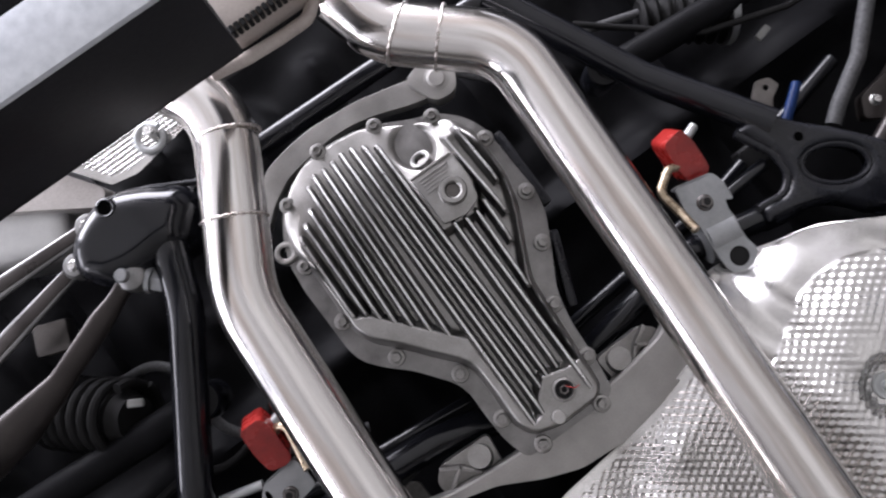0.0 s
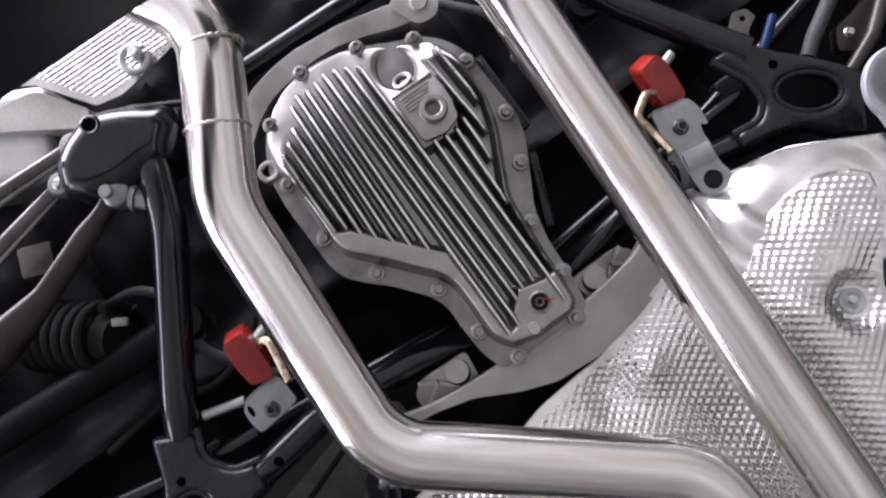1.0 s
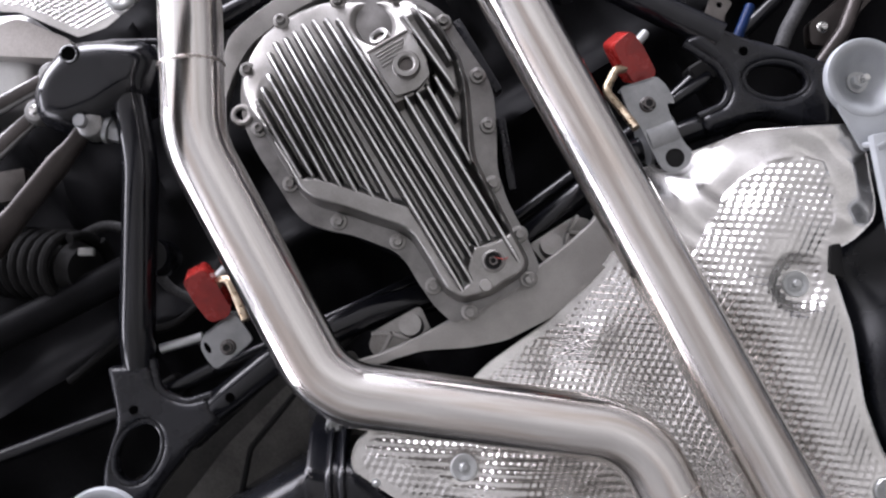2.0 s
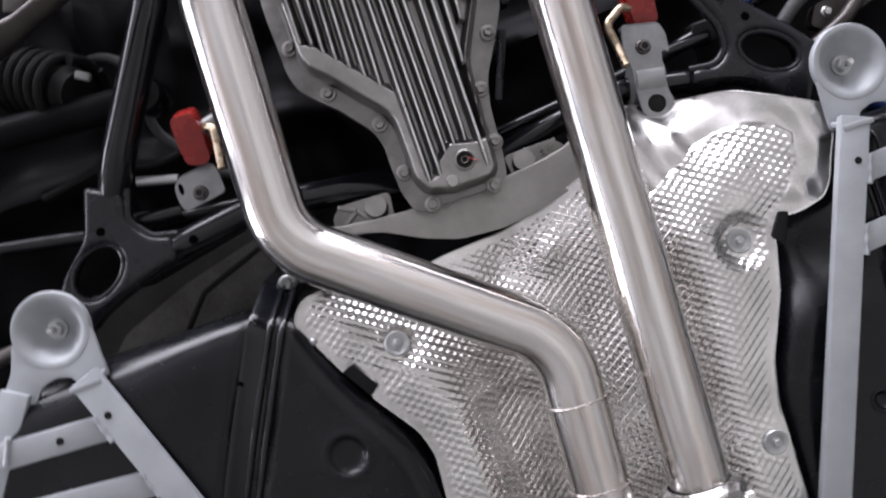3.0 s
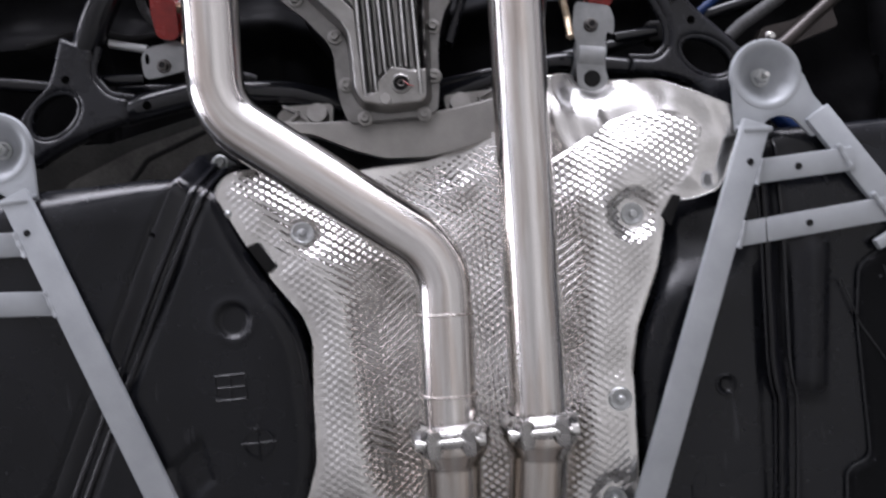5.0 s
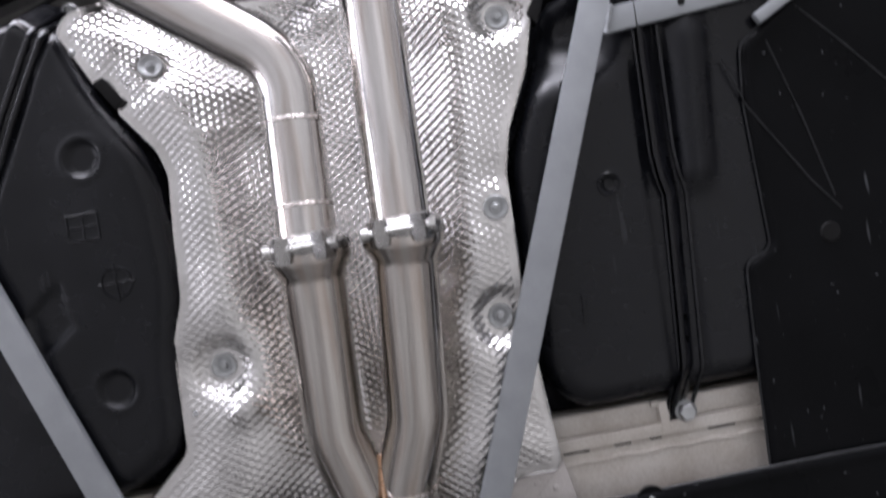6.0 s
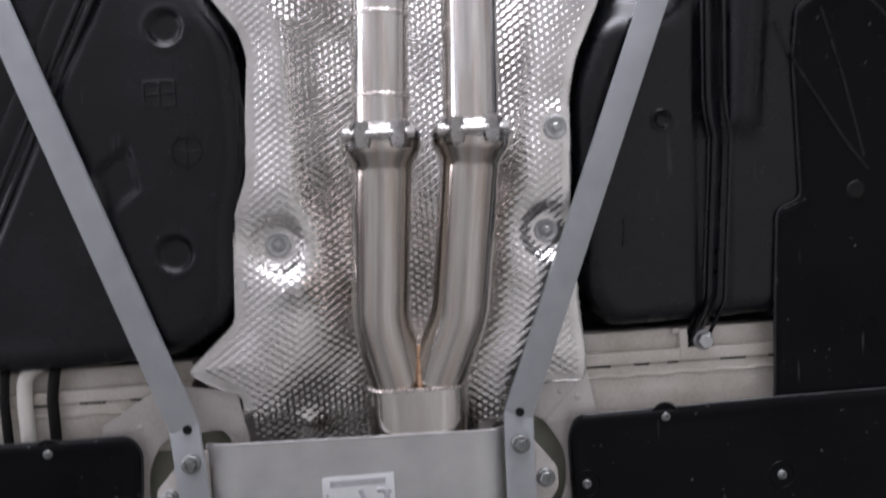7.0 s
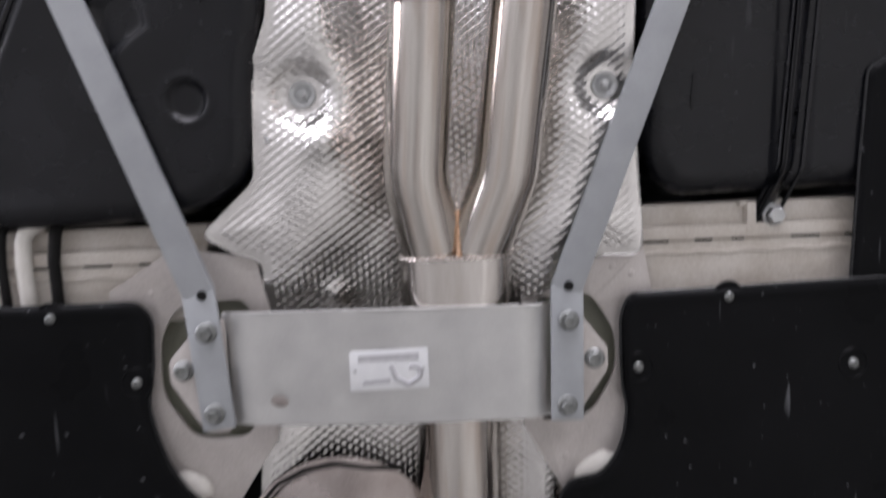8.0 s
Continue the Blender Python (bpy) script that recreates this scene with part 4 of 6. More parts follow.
part("print_mark", tube(resample(fillet([(-0.009, 0.8625, 1.6836), (-0.003, 0.8785, 1.6836), (0.011, 0.8865, 1.6836), (0.0255, 0.8770, 1.6836), (0.0225, 0.8645, 1.6836), (0.012, 0.8650, 1.6836)], 0.007, 6), 0.002), 0.0042, 12), INK, sign, "plain curved print mark")
for x in (-0.0505, 0.0285):
    share("rivet", bolt_mesh("label_rivet", 0.002, 0.0018, 0.0018, ZINC, False, False), pose(x, 0.868, 1.6812) @ Matrix.Diagonal((1, 1, 0.3, 1)), sign)


def strut(side):
    s = empty("underbody_strut", "grey painted steel strut with a dished mounting cup", "brace strut", "underbody struts", at=(side * 0.518, 0, 1.735))
    cx, cz = side * 0.518, 1.733
    cup = lathe([(0, 0.026), (0.012, 0.025), (0.021, 0.021), (0.030, 0.010), (0.038, 0.0005), (0.043, -0.0015), (0.047, -0.0008), (0.0485, 0.002), (0.0485, 0.008), (0.040, 0.012), (0.022, 0.032), (0, 0.034)], 40, m=pose(cx, 0.003, cz))
    dish = part("cup", cup, GREY_PAINT, s)
    part("washer", lathe([(0.0, 0.004), (0.0125, 0.004), (0.0125, 0.0), (0.0, 0.0)], 24, m=pose(cx, 0.003, cz + 0.021)), ZINC, dish)
    part("nut", lathe([(0, 0.004), (0.0095, 0.004), (0.0095, -0.0075), (0.008, -0.009), (0.004, -0.009)], 6, m=pose(cx, 0.003, cz + 0.020)), ZINC, dish)
    part("stud", tube([(cx, 0.003, cz + 0.02), (cx, 0.003, cz), (cx, 0.003, cz - 0.003)], [0.0045, 0.0045, 0.003], 14), BOLT, dish)
    top, low, end = ((-0.487, 0.070, 1.711), (-0.224, 0.770, 1.690), (-0.209, 0.922, 1.680)) if side < 0 else ((0.487, 0.070, 1.711), (0.1985, 0.783, 1.690), (0.1945, 0.932, 1.680))
    main = bmesh.new()
    bar(top, low, 0.0368, 0.012, 0.0030, main, 0.004)
    part("arm", main, GREY_PAINT, s)
    foot = bmesh.new()
    bar((low[0], low[1] + 0.002, low[2] - 0.002), end, 0.0380, 0.007, 0.0022, foot, 0.012)
    part("foot", foot, GREY_PAINT, s)
    arc = [(cx + side * 0.0472 * math.cos(radians(q)), 0.003 + 0.0472 * math.sin(radians(q))) for q in range(170, -1, -10)]
    tail = rounded([(side * 0.567, 0.004), (side * 0.578, 0.036), (side * 0.604, 0.072), (side * 0.572, 0.094), (side * 0.548, 0.064), (side * 0.528, 0.059), (side * 0.5085, 0.066), (side * 0.506, 0.080), (side * 0.468, 0.078), (side * 0.469, 0.050), (side * 0.470, 0.012)], 0.007)
    neck = plate(arc + tail, 1.7325, 1.738, 0.0012)
    part("neck", neck, GREY_PAINT, s)
    web = bar((side * 0.487, 0.078, 1.708), (side * 0.488, 0.073, 1.736), 0.038, 0.006, 0.002)
    part("step", web, GREY_PAINT, s)
    part("crimp", bar((side * 0.4675, 0.078, 1.7055), (side * 0.5065, 0.079, 1.7055), 0.007, 0.004, 0.0018), GREY_PAINT, s)
    part("side_arm", bar((side * 0.578, 0.060, 1.730), (side * 0.672, 0.214, 1.716), 0.036, 0.012, 0.003), GREY_PAINT, s)
    part("cross_bar", bar((side * 0.466, 0.1340, 1.7135), (side * 0.616, 0.128, 1.7165), 0.032, 0.009, 0.0025), GREY_PAINT, s)
    part("cross_bar", bar((side * 0.434, 0.2150, 1.7105), (side * 0.655, 0.199, 1.7155), 0.032, 0.009, 0.0025), GREY_PAINT, s)
    for p, q in (((0.4895, 0.117, 1.706), (0.4775, 0.151, 1.705)), ((0.4575, 0.196, 1.704), (0.4450, 0.231, 1.703)), ((0.595, 0.108, 1.7125), (0.608, 0.138, 1.7115)), ((0.634, 0.176, 1.7105), (0.652, 0.206, 1.709))):
        pts = [Vector((side * p[0], *p[1:])).lerp(Vector((side * q[0], *q[1:])), k / 8) for k in range(9)]
        part("weld_seam", tube(pts, [0.0038 + 0.0008 * math.sin(k * 1.9) for k in range(9)], 8), GREY_PAINT, s)
    part("end_plate", bar((side * 0.694, 0.214, 1.711), (side * 0.632, 0.246, 1.711), 0.015, 0.012, 0.003), GREY_PAINT, s)
    for x, y, z, r in ((0.4725, 0.120, 1.7035, 0.0042), (0.5385, 0.1315, 1.7095, 0.0042), (0.545, 0.2075, 1.7075, 0.0042), (0.2195, 0.772, 1.6828, 0.0052)):
        if side > 0 and y > 0.7:
            x, y = 0.2000, 0.780
        part("hole", lathe([(0, -0.0009), (r, -0.0009), (r * 1.15, 0.0005), (r, 0.003)], 16, m=pose(side * x, y, z)), RUBBER, s, "dark drilled hole")
    return s


strut(-1), strut(1)
for side, spots in ((-1, [(-0.216, 0.814), (-0.213, 0.909), (-0.247, 0.859)]), (1, [(0.198, 0.819), (0.194, 0.919), (0.229, 0.867)])):
    gusset = empty("mount_gusset", "pale triangular mounting gusset bolted under the strut foot", "mounting plate", "strut mountings", at=(spots[2][0], 0.865, 1.69))
    c = spots[2]
    part("plate", plate(rounded([(c[0] + side * 0.016, c[1] - 0.012), (c[0] + side * 0.016, c[1] + 0.014), (c[0] - side * 0.022, 0.935), (c[0] - side * 0.05, 0.935), (c[0] - side * 0.05, 0.80), (c[0] - side * 0.022, 0.805)], 0.006), 1.687, 1.692, 0.0012), PAN_GREY, gusset)
    part("spacer", plate(rounded([(c[0] - side * 0.012, 0.83), (c[0] - side * 0.046, 0.82), (c[0] - side * 0.046, 0.925), (c[0] - side * 0.012, 0.90)], 0.006), 1.692, 1.765, 0), OLIVE, gusset)
    for i, (x, y) in enumerate(spots):
        share("bolt", BOLT_BRACE if i < 2 else BOLT_BRACE_SOCKET, pose(x, y, 1.676 if i < 2 else 1.686), gusset)

# ---- black undertray panels ----


def tray_level(z0):
    def level(x, y, d):
        return z0 + 0.006 * sm(0.006, 0.0, d) + 0.0012 * np.sin(11 * x + 4 * y) * np.sin(8 * y - 3 * x) + 0.0025 * sm(0.0, 0.02, d)
    return level


def tray(outline, z0, screws, label, seams=()):
    t = empty("undertray_panel", label, "undertray panel", "undertray panels", at=(outline[0][0], outline[0][1], z0))
    sheet("sheet", rounded(outline, 0.012, 4), tray_level(z0), 0.006, PANEL_PLASTIC, t, skirt=0.004)
    rim = rounded(outline, 0.012, 4)
    part("edge", tube([Vector((x, y, z0 + 0.0055)) for x, y in rim + rim[:1]], 0.0016, 6, cap=False), PANEL_EDGE, t)
    for x, y in screws:
        well = part("screw_well", lathe([(0.008, 0.001), (0.016, 0.0005), (0.0175, -0.001), (0.019, 0.001)], 24, m=pose(x, y, z0 + 0.0025)), PANEL_PLASTIC, t)
        share("screw", SCREW, pose(x, y, z0 + 0.002), well)
    for line in seams:
        part("crease", tube([(x, y, z0 + 0.0025) for x, y in line], 0.0013, 6), PANEL_EDGE, t)
    return t


tray([(0.66, 0.238), (0.609, 0.272), (0.600, 0.34), (0.601, 0.527), (0.567, 0.541), (0.558, 0.66), (0.548, 0.83), (0.92, 0.83), (0.92, 0.20), (0.72, 0.20)], 1.712, [], "large scuffed black plastic side undertray", [[(0.583, 0.286), (0.603, 0.349), (0.665, 0.454), (0.695, 0.495)], [(0.641, 0.273), (0.668, 0.374), (0.690, 0.478)], [(0.681, 0.233), (0.734, 0.293), (0.783, 0.353), (0.86, 0.43)]])
tray([(0.276, 0.797), (0.266, 0.823), (0.266, 0.85), (0.267, 0.912), (0.273, 0.934), (0.268, 0.969), (0.258, 0.996), (0.239, 1.018), (0.201, 1.023), (0.186, 1.046), (0.18, 1.5), (0.92, 1.5), (0.92, 0.788), (0.55, 0.791)], 1.704, [(0.396, 0.805), (0.286, 0.886), (0.549, 0.894)], "black plastic front undertray with screws", [])
tray([(-0.92, 0.778), (-0.30, 0.781), (-0.285, 0.800), (-0.288, 0.857), (-0.297, 0.904), (-0.291, 0.939), (-0.278, 0.981), (-0.260, 1.010), (-0.240, 1.032), (-0.235, 1.5), (-0.92, 1.5)], 1.704, [(-0.401, 0.795), (-0.308, 0.876)], "black plastic front undertray with screws", [])
hole = part("tray_hole", lathe([(0, -0.0006), (0.011, -0.0006), (0.013, 0.001)], 20, m=pose(0.676, 0.521, 1.7135)), RUBBER)
tagged(hole, "round dark drain hole in the black undertray", "drain hole")

# white and black hoses that cross the cream rail
for name, pts, r, mat_, lab in (("fuel_hose", [(-0.436, 0.80, 1.735), (-0.438, 0.735, 1.733), (-0.437, 0.695, 1.735), (-0.40, 0.675, 1.745), (-0.36, 0.66, 1.80)], 0.0095, WHITE_HOSE, "white plastic hose bent over the body rail"),
                               ("fuel_hose", [(-0.402, 0.80, 1.735), (-0.402, 0.73, 1.731), (-0.398, 0.69, 1.735), (-0.39, 0.66, 1.79)], 0.007, RUBBER, "black rubber hose crossing the body rail"),
                               ("fuel_hose", [(-0.462, 0.80, 1.735), (-0.463, 0.73, 1.731), (-0.462, 0.69, 1.735), (-0.46, 0.66, 1.79)], 0.006, RUBBER, "black rubber hose crossing the body rail")):
    tagged(part(name, tube(resample(fillet(pts, 0.025, 8), 0.01), r, 14), mat_), lab, "hose", "hoses over the rail")

# gearbox cover seen below the brace plate
gear = empty("tunnel_cover", "domed heat browned cover with a dark seam in the tunnel", "cover", at=(-0.09, 1.08, 1.73))
part("dome", lathe([(0, -0.022), (0.035, -0.020), (0.060, -0.010), (0.080, 0.0), (0.110, 0.006), (0.128, 0.016)], 48, m=pose(-0.082, 1.118, 1.722)), FOIL_BROWN, gear)
part("rim", tube(fillet([(-0.195, 1.06, 1.725), (-0.155, 1.014, 1.722), (-0.121, 0.997, 1.720), (-0.086, 0.991, 1.720), (-0.045, 0.999, 1.721), (0.0, 1.002, 1.724)], 0.03, 6), 0.0026, 8), RUBBER, gear)

# ---- rear axle differential ----
diff = empty("differential", "rear differential with a finned cast aluminium cover", "differential", at=(0, -0.22, 1.8))
FLANGE = rounded([(-0.140, -0.370), (-0.122, -0.397), (-0.100, -0.413), (-0.074, -0.428), (-0.050, -0.432), (-0.026, -0.432), (0.005, -0.427), (0.034, -0.417), (0.069, -0.399), (0.100, -0.387), (0.124, -0.364), (0.137, -0.336), (0.140, -0.268), (0.142, -0.241), (0.137, -0.214), (0.119, -0.178), (0.092, -0.130), (0.083, -0.091), (0.080, -0.030), (0.075, 0.004), (0.056, 0.010), (-0.052, 0.010),
                  (-0.062, -0.024), (-0.064, -0.058), (-0.064, -0.090), (-0.071, -0.110), (-0.087, -0.130), (-0.103, -0.150), (-0.128, -0.172), (-0.146, -0.193), (-0.152, -0.214), (-0.153, -0.250), (-0.155, -0.300), (-0.152, -0.340)], 0.012)
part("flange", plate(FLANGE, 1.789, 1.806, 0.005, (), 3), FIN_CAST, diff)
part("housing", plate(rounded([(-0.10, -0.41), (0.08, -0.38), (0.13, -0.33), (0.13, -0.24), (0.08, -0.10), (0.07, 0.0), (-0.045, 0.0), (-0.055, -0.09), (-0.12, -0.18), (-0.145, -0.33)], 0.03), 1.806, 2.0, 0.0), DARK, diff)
for x0, y0, x1, y1 in ((0.150, -0.33, 0.150, -0.22), (0.135, -0.19, 0.100, -0.10)):
    part("side_rib", bar((x0, y0, 1.830), (x1, y1, 1.830), 0.012, 0.03, 0.004), SATIN, diff)
SHELL = rounded([(-0.142, -0.352), (-0.127, -0.388), (-0.100, -0.414), (-0.072, -0.427), (-0.030, -0.430), (0.010, -0.425), (0.036, -0.411), (0.086, -0.383), (0.110, -0.372), (0.126, -0.338), (0.127, -0.278), (0.117, -0.238), (0.092, -0.186), (0.078, -0.155), (0.072, -0.047), (0.070, -0.010), (0.056, 0.003), (0.002, 0.004), (-0.033, -0.006),
                 (-0.046, -0.030), (-0.046, -0.072), (-0.047, -0.108), (-0.053, -0.122), (-0.078, -0.150), (-0.097, -0.173), (-0.126, -0.203), (-0.136, -0.224), (-0.136, -0.276), (-0.137, -0.319)], 0.010)
VALLEY = [(-0.129, -0.340), (-0.118, -0.370), (-0.094, -0.392), (-0.066, -0.407), (-0.030, -0.409), (0.012, -0.402), (0.022, -0.385), (0.022, -0.262), (0.068, -0.258), (0.083, -0.290), (0.083, -0.352), (0.110, -0.352), (0.118, -0.320), (0.119, -0.270), (0.104, -0.226), (0.068, -0.158), (0.062, -0.050), (0.046, -0.050), (0.016, -0.058), (-0.004, -0.040), (-0.010, -0.024), (-0.026, -0.020), (-0.029, -0.142), (-0.052, -0.168), (-0.080, -0.199), (-0.106, -0.228), (-0.122, -0.236)]


def cover_level(x, y, d):
    # soft shoulders towards the rear, a steep wall round the nose
    rear = sm(-0.30, -0.38, y)
    steep = 1.7905 - 0.031 * sm(0.001, 0.0105, d) ** 0.9
    e, _, _, within = edge_distance(x, y, VALLEY)
    steep = steep + 0.021 * sm(0.0, 0.009, np.where(within, e, 0))
    soft = 1.7905 - 0.014 * np.sqrt(np.clip(1 - (1 - np.minimum(d, 0.03) / 0.03) ** 2, 0, 1))
    z = steep * (1 - rear) + soft * rear
    q = np.hypot((x - 0.052) / 0.030, (y + 0.366) / 0.036)
    return z + 0.040 * sm(1.0, 0.30, q)


sheet("body", SHELL, cover_level, 0.0016, CAST, diff, smooth=80)
part("boss", plate(rounded([(0.024, -0.331), (0.080, -0.331), (0.082, -0.300), (0.076, -0.268), (0.054, -0.260), (0.026, -0.266)], 0.006), 1.750, 1.786, 0.004), CAST, diff)
part("boss_lip", bar((0.023, -0.330, 1.751), (0.079, -0.330, 1.751), 0.0035, 0.006, 0.0015), CAST, diff)
plug = part("plug", lathe([(0, 0.004), (0.0075, 0.004), (0.0085, -0.0085), (0.0105, -0.0105), (0.0150, -0.0105), (0.0165, -0.008), (0.0165, 0.0), (0.019, 0.002)], 32, m=pose(0.0565, -0.291, 1.750)), CAST, diff)
part("plug_socket", lathe([(0, -0.004), (0.0084, -0.004)], 20, m=pose(0.0565, -0.291, 1.750)), CAST_DULL, plug, "dark recessed plug socket")


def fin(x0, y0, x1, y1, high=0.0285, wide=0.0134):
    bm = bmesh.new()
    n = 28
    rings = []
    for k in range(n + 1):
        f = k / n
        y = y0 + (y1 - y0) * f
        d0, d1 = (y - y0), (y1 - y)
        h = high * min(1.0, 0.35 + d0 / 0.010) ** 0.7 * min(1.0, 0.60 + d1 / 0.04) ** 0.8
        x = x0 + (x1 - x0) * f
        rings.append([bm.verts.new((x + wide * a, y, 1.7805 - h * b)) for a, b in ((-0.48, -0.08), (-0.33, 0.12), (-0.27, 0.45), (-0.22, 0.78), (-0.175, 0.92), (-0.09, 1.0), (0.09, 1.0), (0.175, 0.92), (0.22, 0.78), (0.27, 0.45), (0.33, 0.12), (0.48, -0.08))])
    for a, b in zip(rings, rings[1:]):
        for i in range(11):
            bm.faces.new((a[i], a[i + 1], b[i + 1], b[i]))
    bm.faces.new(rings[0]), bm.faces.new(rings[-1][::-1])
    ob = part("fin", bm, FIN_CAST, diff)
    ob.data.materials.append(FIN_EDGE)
    # Flat crest faces take the paler colour that paints in the highlight.
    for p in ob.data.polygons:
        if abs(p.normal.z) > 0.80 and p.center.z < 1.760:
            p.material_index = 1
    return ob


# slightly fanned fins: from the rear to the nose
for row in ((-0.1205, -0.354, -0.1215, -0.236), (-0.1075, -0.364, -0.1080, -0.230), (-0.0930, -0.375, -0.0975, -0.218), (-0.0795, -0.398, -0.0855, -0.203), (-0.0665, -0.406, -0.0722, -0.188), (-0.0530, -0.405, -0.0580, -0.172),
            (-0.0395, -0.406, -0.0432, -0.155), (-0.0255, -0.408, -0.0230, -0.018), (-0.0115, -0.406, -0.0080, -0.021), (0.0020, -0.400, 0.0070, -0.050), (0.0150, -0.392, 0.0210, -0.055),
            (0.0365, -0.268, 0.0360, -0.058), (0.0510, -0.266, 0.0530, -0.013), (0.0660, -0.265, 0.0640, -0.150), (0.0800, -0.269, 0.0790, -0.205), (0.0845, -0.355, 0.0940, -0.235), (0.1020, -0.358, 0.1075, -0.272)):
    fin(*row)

for x, y in ((-0.138, -0.245), (-0.110, -0.174), (-0.060, -0.115), (-0.050, -0.045), (0.078, -0.117), (0.110, -0.184), (0.074, -0.046), (-0.137, -0.325), (-0.113, -0.398), (0.028, -0.417), (-0.046, -0.431), (0.092, -0.386), (0.129, -0.326), (0.131, -0.245), (-0.028, 0.006), (0.055, 0.008)):
    share("cover_bolt", BOLT_COVER, pose(x, y, 1.787, 0, 0, x * 900), diff)
part("ear", plate(oval(-0.147, -0.352, 0.015, 0.014), 1.784, 1.802, 0.004, [oval(-0.147, -0.352, 0.0065, 0.0065)]), CAST, diff)
drain = part("drain_ring", lathe([(0.0095, 0.012), (0.0100, -0.002), (0.0112, -0.0035), (0.0135, -0.0025), (0.0145, 0.003)], 28, m=pose(0.027, -0.034, 1.7585)), CAST, diff)
part("drain_socket", lathe([(0, -0.0020), (0.0101, -0.0018)], 20, m=pose(0.027, -0.034, 1.7585)), RUBBER, drain, "dark recessed drain plug socket")
part("drain_hex", lathe([(0.0035, 0.002), (0.0038, -0.003), (0.0050, -0.0035), (0.0058, -0.002)], 6, m=pose(0.027, -0.034, 1.757)), CAST_DULL, drain)
part("stud_boss", lathe([(0, -0.006), (0.007, -0.006), (0.0078, -0.004), (0.0078, 0.006)], 20, m=pose(0.004, -0.013, 1.757)), CAST_LIGHT, diff)
part("paint_mark", tube([(0.030, -0.037, 1.7545), (0.038, -0.029, 1.753), (0.044, -0.0285, 1.7548)], 0.0008, 6), RED, diff, "red paint mark")

for k in range(5):
    part("cast_marking", bar((0.031, -0.3225 + 0.0042 * k, 1.7494), (0.070 - 0.003 * k, -0.3225 + 0.0042 * k, 1.7494), 0.0016, 0.002, 0.0004), CAST, diff, "illegible cast marking")
ring = lathe([(0.0072, 0.008), (0.0074, -0.002), (0.0095, -0.004), (0.0125, -0.003), (0.0135, 0.002), (0.0135, 0.014)], 28, m=pose(0.049, -0.348, 1.778, 0, 0, 0) @ pose(0, 0, 0, -38, 8, 0))
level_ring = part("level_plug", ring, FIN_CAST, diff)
part("level_socket", lathe([(0, 0.003), (0.0074, 0.003)], 18, m=pose(0.049, -0.348, 1.778) @ pose(0, 0, 0, -38, 8, 0)), CAST_DULL, level_ring, "dark plug socket")


def settle(v):
    """The axle case hangs nose down, and the back of its cover is domed."""
    dome = min(max((1.789 - v.z) / 0.028, 0.0), 1.0) * 1.15 * max(-0.27 - v.y, 0.0) ** 2
    up = 0.10 * (-0.15 - v.y) + dome
    grow = (v.z + up - 0.83) / (v.z - 0.83)
    return Vector((-0.05 + (v.x + 0.05) * grow, -0.11 + (v.y + 0.11) * grow, v.z + up))


def settle_thing(ob, shared):
    for child in ob.children:
        if child.data in shared:
            child.location = settle(child.location + diff.location) - diff.location
        else:
            for v in child.data.vertices:
                v.co = settle(v.co)
        settle_thing(child, shared)


settle_thing(diff, [BOLT_COVER])

# cast crossmember that bows under the nose of the differential
bow = empty("rear_crossmember", "bowed pale cast aluminium crossmember behind the exhaust pipes", "crossmember", at=(0, 0.03, 1.82))
UP = [(-0.190, -0.016), (-0.150, -0.006), (-0.100, 0.000), (-0.038, 0.003), (0.039, 0.004), (0.110, -0.003), (0.157, -0.011), (0.21, -0.035)]
LOW = [(0.225, 0.012), (0.154, 0.041), (0.11, 0.053), (0.054, 0.062), (-0.007, 0.058), (-0.051, 0.042), (-0.102, 0.016), (-0.150, 0.004), (-0.190, 0.000)]
part("beam", plate(rounded(UP + LOW, 0.01), 1.797, 1.835, 0.007, segments=4), CAST_LIGHT, bow)
part("rim", tube(resample(fillet([(x, y + 0.001, 1.801) for x, y in UP], 0.03, 4), 0.01), 0.0035, 8), CAST_LIGHT, bow)
for s, x, y in ((-1, -0.122, -0.026), (1, 0.130, -0.022)):
    part("mount_pad", plate(rounded([(x - s * 0.045, y - 0.008), (x + s * 0.024, y - 0.010), (x + s * 0.040, y + 0.004), (x + s * 0.036, y + 0.034), (x - s * 0.040, y + 0.036)], 0.008), 1.838, 1.862, 0.006, (), 3), CAST, bow)
    part("mount_boss", tube([(x - s * 0.022, y + 0.012, 1.850), (x - s * 0.022, y + 0.006, 1.822)], [0.017, 0.0145], 24), CAST, bow)
    for dx, dy in ((0.026, -0.008), (0.030, 0.022), (-0.016, 0.028)):
        part("mount_rib", bar((x + s * 0.004, y + 0.004, 1.831), (x + s * dx, y + dy, 1.836), 0.005, 0.018, 0.002), CAST, bow)

back_arm = empty("axle_carrier", "curved pale cast arm wrapped round the differential", "carrier arm", at=(0, -0.45, 1.84))
OUT = [(-0.215, -0.350), (-0.160, -0.415), (-0.115, -0.462), (-0.076, -0.471), (-0.038, -0.475), (0.029, -0.470), (0.099, -0.454), (0.128, -0.444)]
INN = [(0.130, -0.414), (0.083, -0.425), (0.048, -0.438), (0.012, -0.447), (-0.023, -0.449), (-0.063, -0.444), (-0.096, -0.438), (-0.128, -0.420), (-0.160, -0.392), (-0.190, -0.345)]
part("arm", plate(rounded(OUT + INN, 0.012), 1.826, 1.85, 0.010, (), 5), CAST_LIGHT, back_arm)
